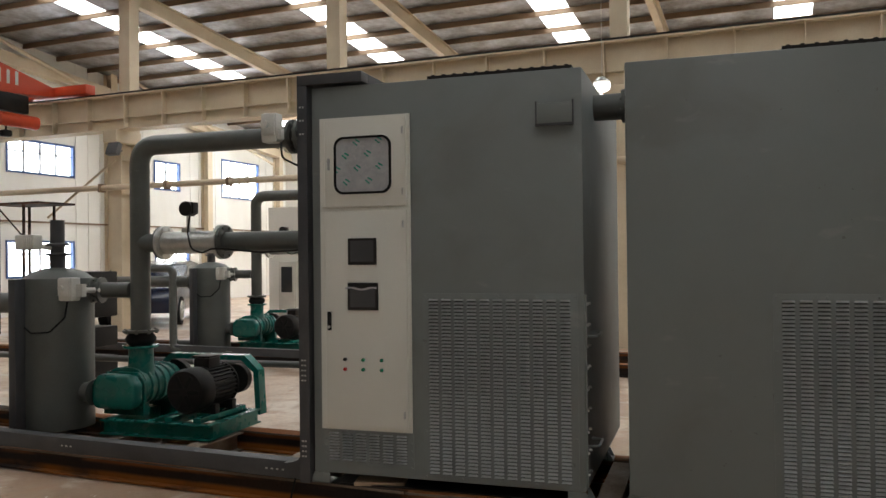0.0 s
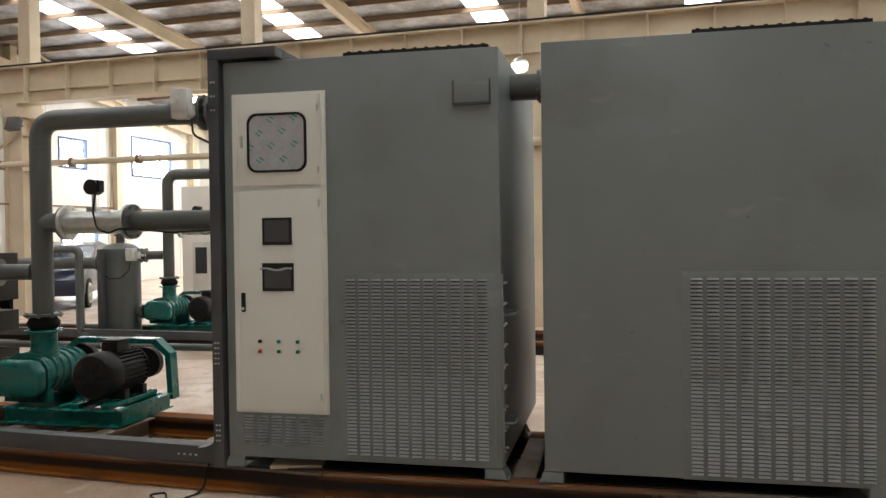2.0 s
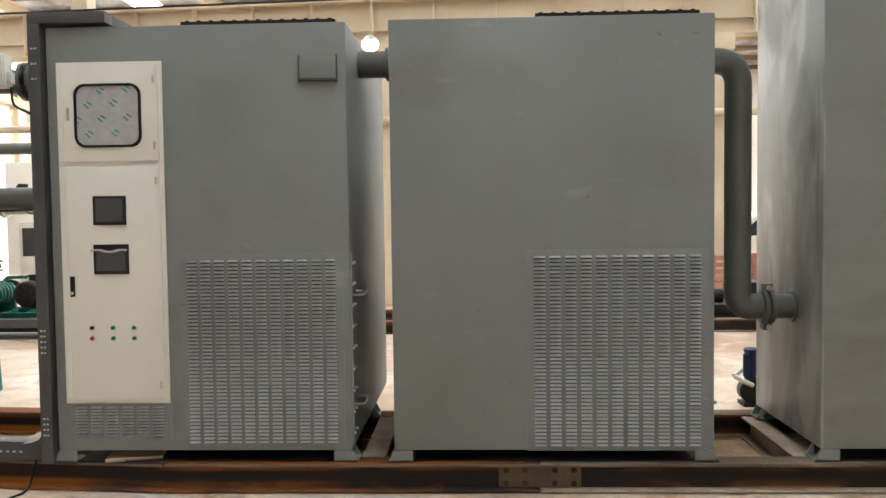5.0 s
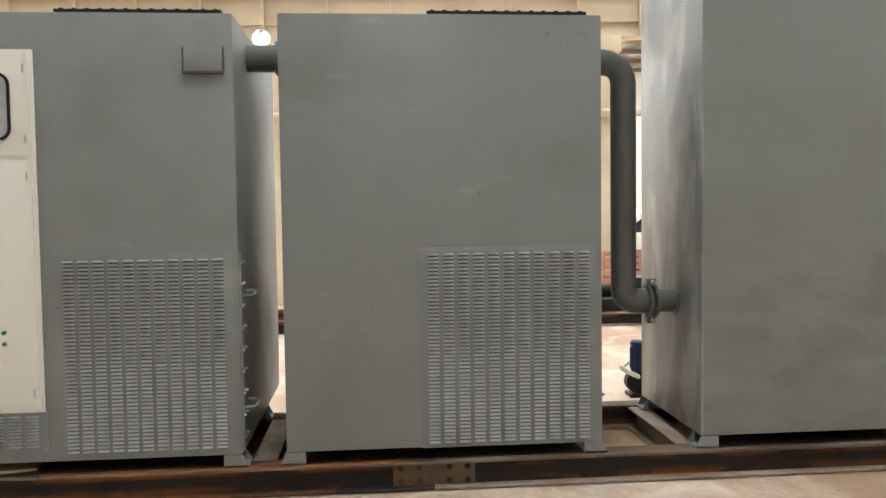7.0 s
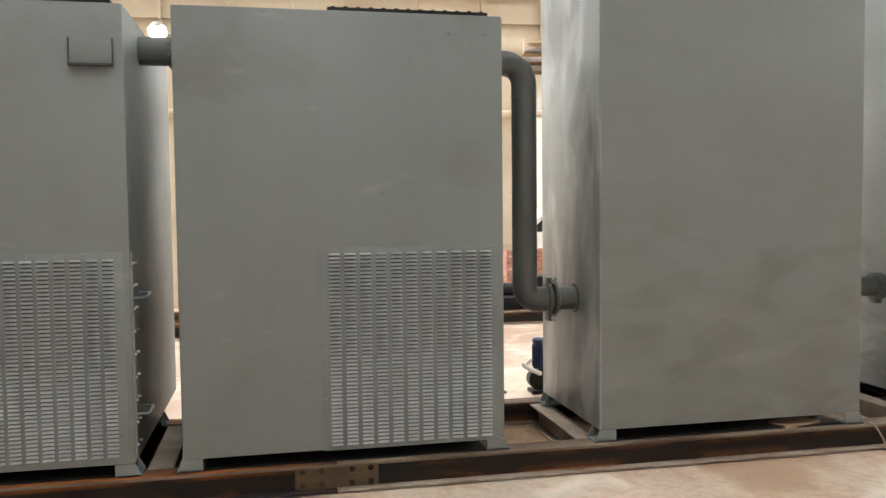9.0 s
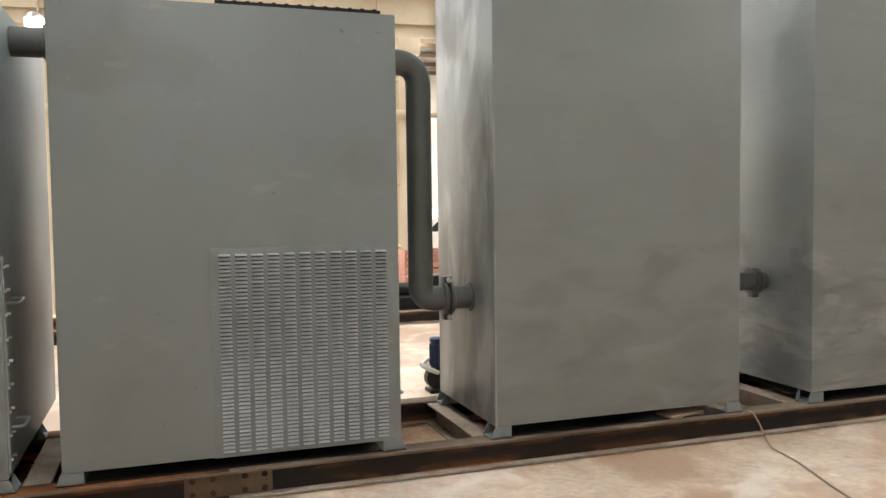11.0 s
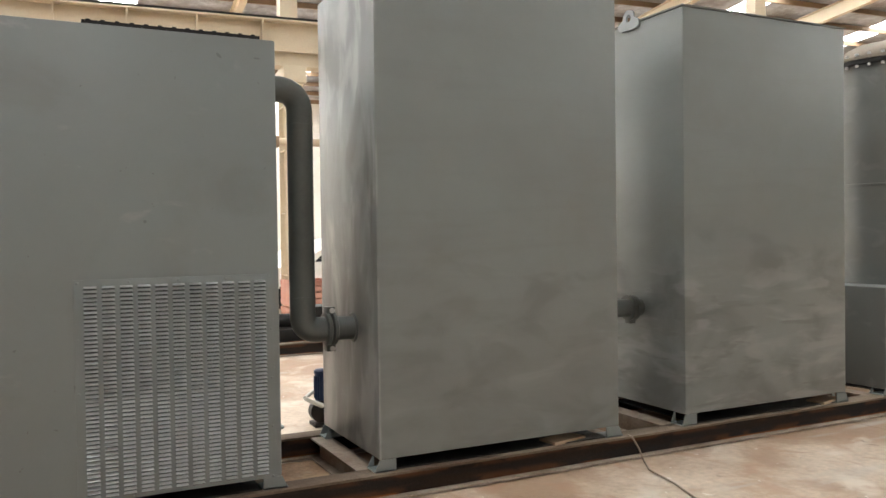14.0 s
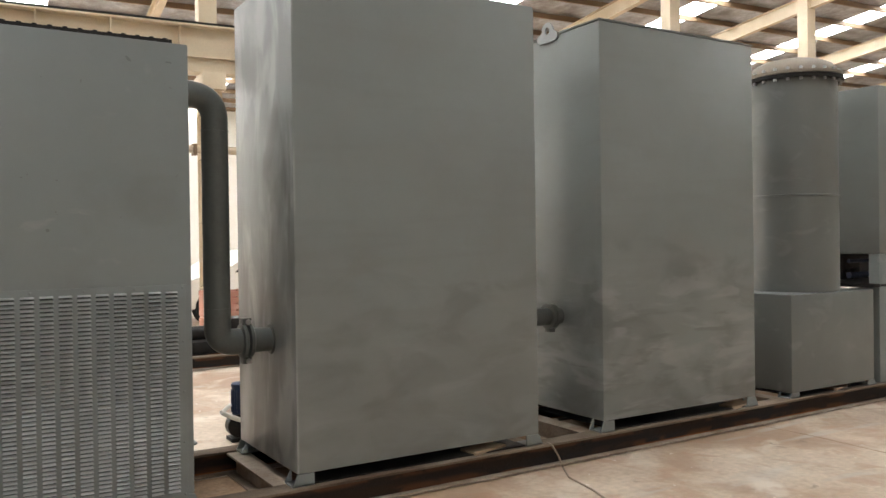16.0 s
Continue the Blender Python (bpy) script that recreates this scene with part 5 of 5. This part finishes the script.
prof = [(8.85, 5.02), (8.85, 5.2), (7.0, 5.62), (SOUTH_Y + 1.3, 5.62), (SOUTH_Y, 5.2), (SOUTH_Y, 5.02), (SOUTH_Y + 1.3, 4.9), (7.6, 4.9)]
extrude(bm, prof, Matrix(((0, 0, 1, x0), (1, 0, 0, 0), (0, 1, 0, 0), (0, 0, 0, 1))), x1 - x0)
part("bridge", bm, ORANGE, crane)
for y in (COLUMN_Y - 0.12, SOUTH_Y):
    bm = B()
    box(bm, -13.9, -11.95, y - 0.13, y + 0.13, 5.02, 5.22, 0.01)
    for x in (-13.7, -12.15):
        rod(bm, (x, y - 0.06, 5.09), (x, y + 0.06, 5.09), 0.095, 20)
    part("end_carriage", bm, ORANGE, crane)
for y in (7.9, 7.7, 7.5):
    bm = B()
    box(bm, x1 + 0.001, x1 + 0.004, y, y + 0.07, 5.1, 5.38)
    part("stripe", bm, WHITE_BOX, crane)
bm = B()
rod(bm, (-12.75, 7.4, 4.36), (-12.75, 8.3, 4.36), 0.14, 24)
part("hoist", bm, ORANGE, crane)
bm = B()
box(bm, -13.1, -12.7, 7.2, 8.1, 4.52, 4.89, 0.03)
part("trolley", bm, BLACK, crane)
bm = B()
box(bm, -12.95, -12.8, 7.6, 7.8, 4.02, 4.16, 0.04)
rod(bm, (-12.88, 7.7, 4.16), (-12.88, 7.7, 4.3), 0.02, 8)
part("hook_block", bm, BLACK, crane)

# high bay lamp
lamp = thing("high_bay_lamp", (-0.88, 7.5, 3.96), "round bright high bay lamp hung from the roof", "lamp")
bm = B()
lathe(bm, [(0.02, 0.11), (0.05, 0.10), (0.08, 0.075), (0.115, 0.04), (0.12, 0.02)], (-0.88, 7.5, 3.96), 24)
rod(bm, (-0.88, 7.5, 4.065), (-0.88, 7.5, roof_z(7.5)), 0.004, 8)
part("shade", bm, ALUMINIUM, lamp)
bm = B()
lathe(bm, [(0.115, 0.02), (0.12, -0.02), (0.11, -0.07), (0.07, -0.10), (0.01, -0.11)], (-0.88, 7.5, 3.96), 24)
part("bulb", bm, GLOW_LAMP, lamp)

turn_hall(standing)

# small office with a door
office = thing("site_office", (-7.6, 13.0, 0), "plain white panelled site office in the hall", "office", kind="structure")
bm = B()
box(bm, -9.7, -5.0, 13.0, 15.5, 0, 2.7, 0.01)
part("wall", bm, WALL, office)
locker = thing("instrument_cabinet", (-8.98, 12.8, 0), "pale instrument cabinet with a dark glazed door panel", "cabinet")
bm = B()
box(bm, -9.21, -8.76, 12.6, 12.99, 0.0, 1.40, 0.008)
part("body", bm, WHITE_BOX, locker)
bm = B()
box(bm, -9.18, -8.79, 12.582, 12.598, 0.05, 1.36, 0.004)
d = part("door", bm, WHITE_BOX, locker)
bm = B()
box(bm, -9.13, -8.84, 12.574, 12.581, 0.68, 1.28, 0.003)
part("pane", bm, DARK_GLASS, d)


def car(x, y, mat, label, turn):
    """A parked car, its length along local x."""
    c = thing("car", (x, y, 0), label, "car")
    m = Matrix.Translation((x, y, 0)) @ Matrix.Rotation(radians(turn), 4, "Z")
    bm = B()
    side = [(-2.1, 0.3), (-2.15, 0.6), (-2.0, 0.86), (-1.1, 0.95), (-0.55, 1.36), (0.2, 1.45), (1.2, 1.38), (1.85, 0.98), (2.1, 0.9), (2.15, 0.5), (2.08, 0.3)]
    extrude(bm, side, m @ Matrix(((1, 0, 0, 0), (0, 0, 1, -0.85), (0, 1, 0, 0), (0, 0, 0, 1))), 1.7)
    bmesh.ops.bevel(bm, geom=list(bm.edges), offset=0.06, segments=2, profile=0.6, affect="EDGES")
    part("body", bm, mat, c)
    for s in (-1, 1):
        bm = B()
        extrude(bm, [(-0.85, 0.98), (-0.45, 1.3), (0.2, 1.37), (1.1, 1.31), (1.5, 1.0)], m @ Matrix(((1, 0, 0, 0), (0, 0, s, s * 0.852), (0, 1, 0, 0), (0, 0, 0, 1))), 0.006)
        part("side_window", bm, DARK_GLASS, c)
    for wx in (-1.35, 1.3):
        for s in (-1, 1):
            bm = B()
            a, b = m @ Vector((wx, s * 0.68, 0.32)), m @ Vector((wx, s * 0.87, 0.32))
            rod(bm, a, b, 0.32, 28)
            w = part("tyre", bm, RUBBER, c)
            bm = B()
            a, b = m @ Vector((wx, s * 0.86, 0.32)), m @ Vector((wx, s * 0.885, 0.32))
            rod(bm, a, b, 0.07, 16)
            for k in range(7):
                ang = 6.28318 * k / 7
                tip = m @ Vector((wx + 0.2 * math.cos(ang), s * 0.875, 0.32 + 0.2 * math.sin(ang)))
                rod(bm, (a + b) / 2, tip, 0.022, 8)
            tube(bm, [m @ Vector((wx + 0.21 * math.cos(6.28318 * k / 20), s * 0.875, 0.32 + 0.21 * math.sin(6.28318 * k / 20))) for k in range(21)], 0.018, 0, 8)
            part("rim", bm, ALUMINIUM, w)
    return c


car(-12.35, 12.17, CAR_PAINT, "dark blue parked car with alloy wheels inside the hall", 116)
car(6.2, 12.5, WALL, "white parked car beyond the second skid", 10)

# goods beside the second skid, seen in the gap
stack = thing("pallet_stack", (4.6, 8.2, 0), "stack of faded red slatted crates", "crate")
for z in (0.0, 0.42):
    bm = B()
    for k in range(4):
        box(bm, 4.0, 5.2, 7.9, 7.93, z + 0.02 + k * 0.1, z + 0.09 + k * 0.1)
        box(bm, 4.0, 5.2, 8.47, 8.5, z + 0.02 + k * 0.1, z + 0.09 + k * 0.1)
    for x in (4.0, 4.58, 5.16):
        box(bm, x, x + 0.04, 7.93, 8.47, z, z + 0.4)
    part("crate", bm, SALMON, stack)
bm = B()
box(bm, 2.6, 4.6, 5.9, 6.6, 0.206, 0.36, 0.02)
rod(bm, (2.8, 6.2, 0.44), (3.6, 6.2, 0.44), 0.09, 20)
box(bm, 3.7, 4.3, 6.0, 6.4, 0.36, 0.62, 0.03)
solid("machine_base", bm, BLACK, "low dark machine lying on the second skid", "machine")

# what stands on the floor rests on its finished level
for ob in scene.objects:
    if ob.parent is None and ob.name.split(".")[0] in ("water_pump", "car", "pallet_stack", "instrument_cabinet", "tray_rack", "site_office"):
        ob.location.z += GROUND
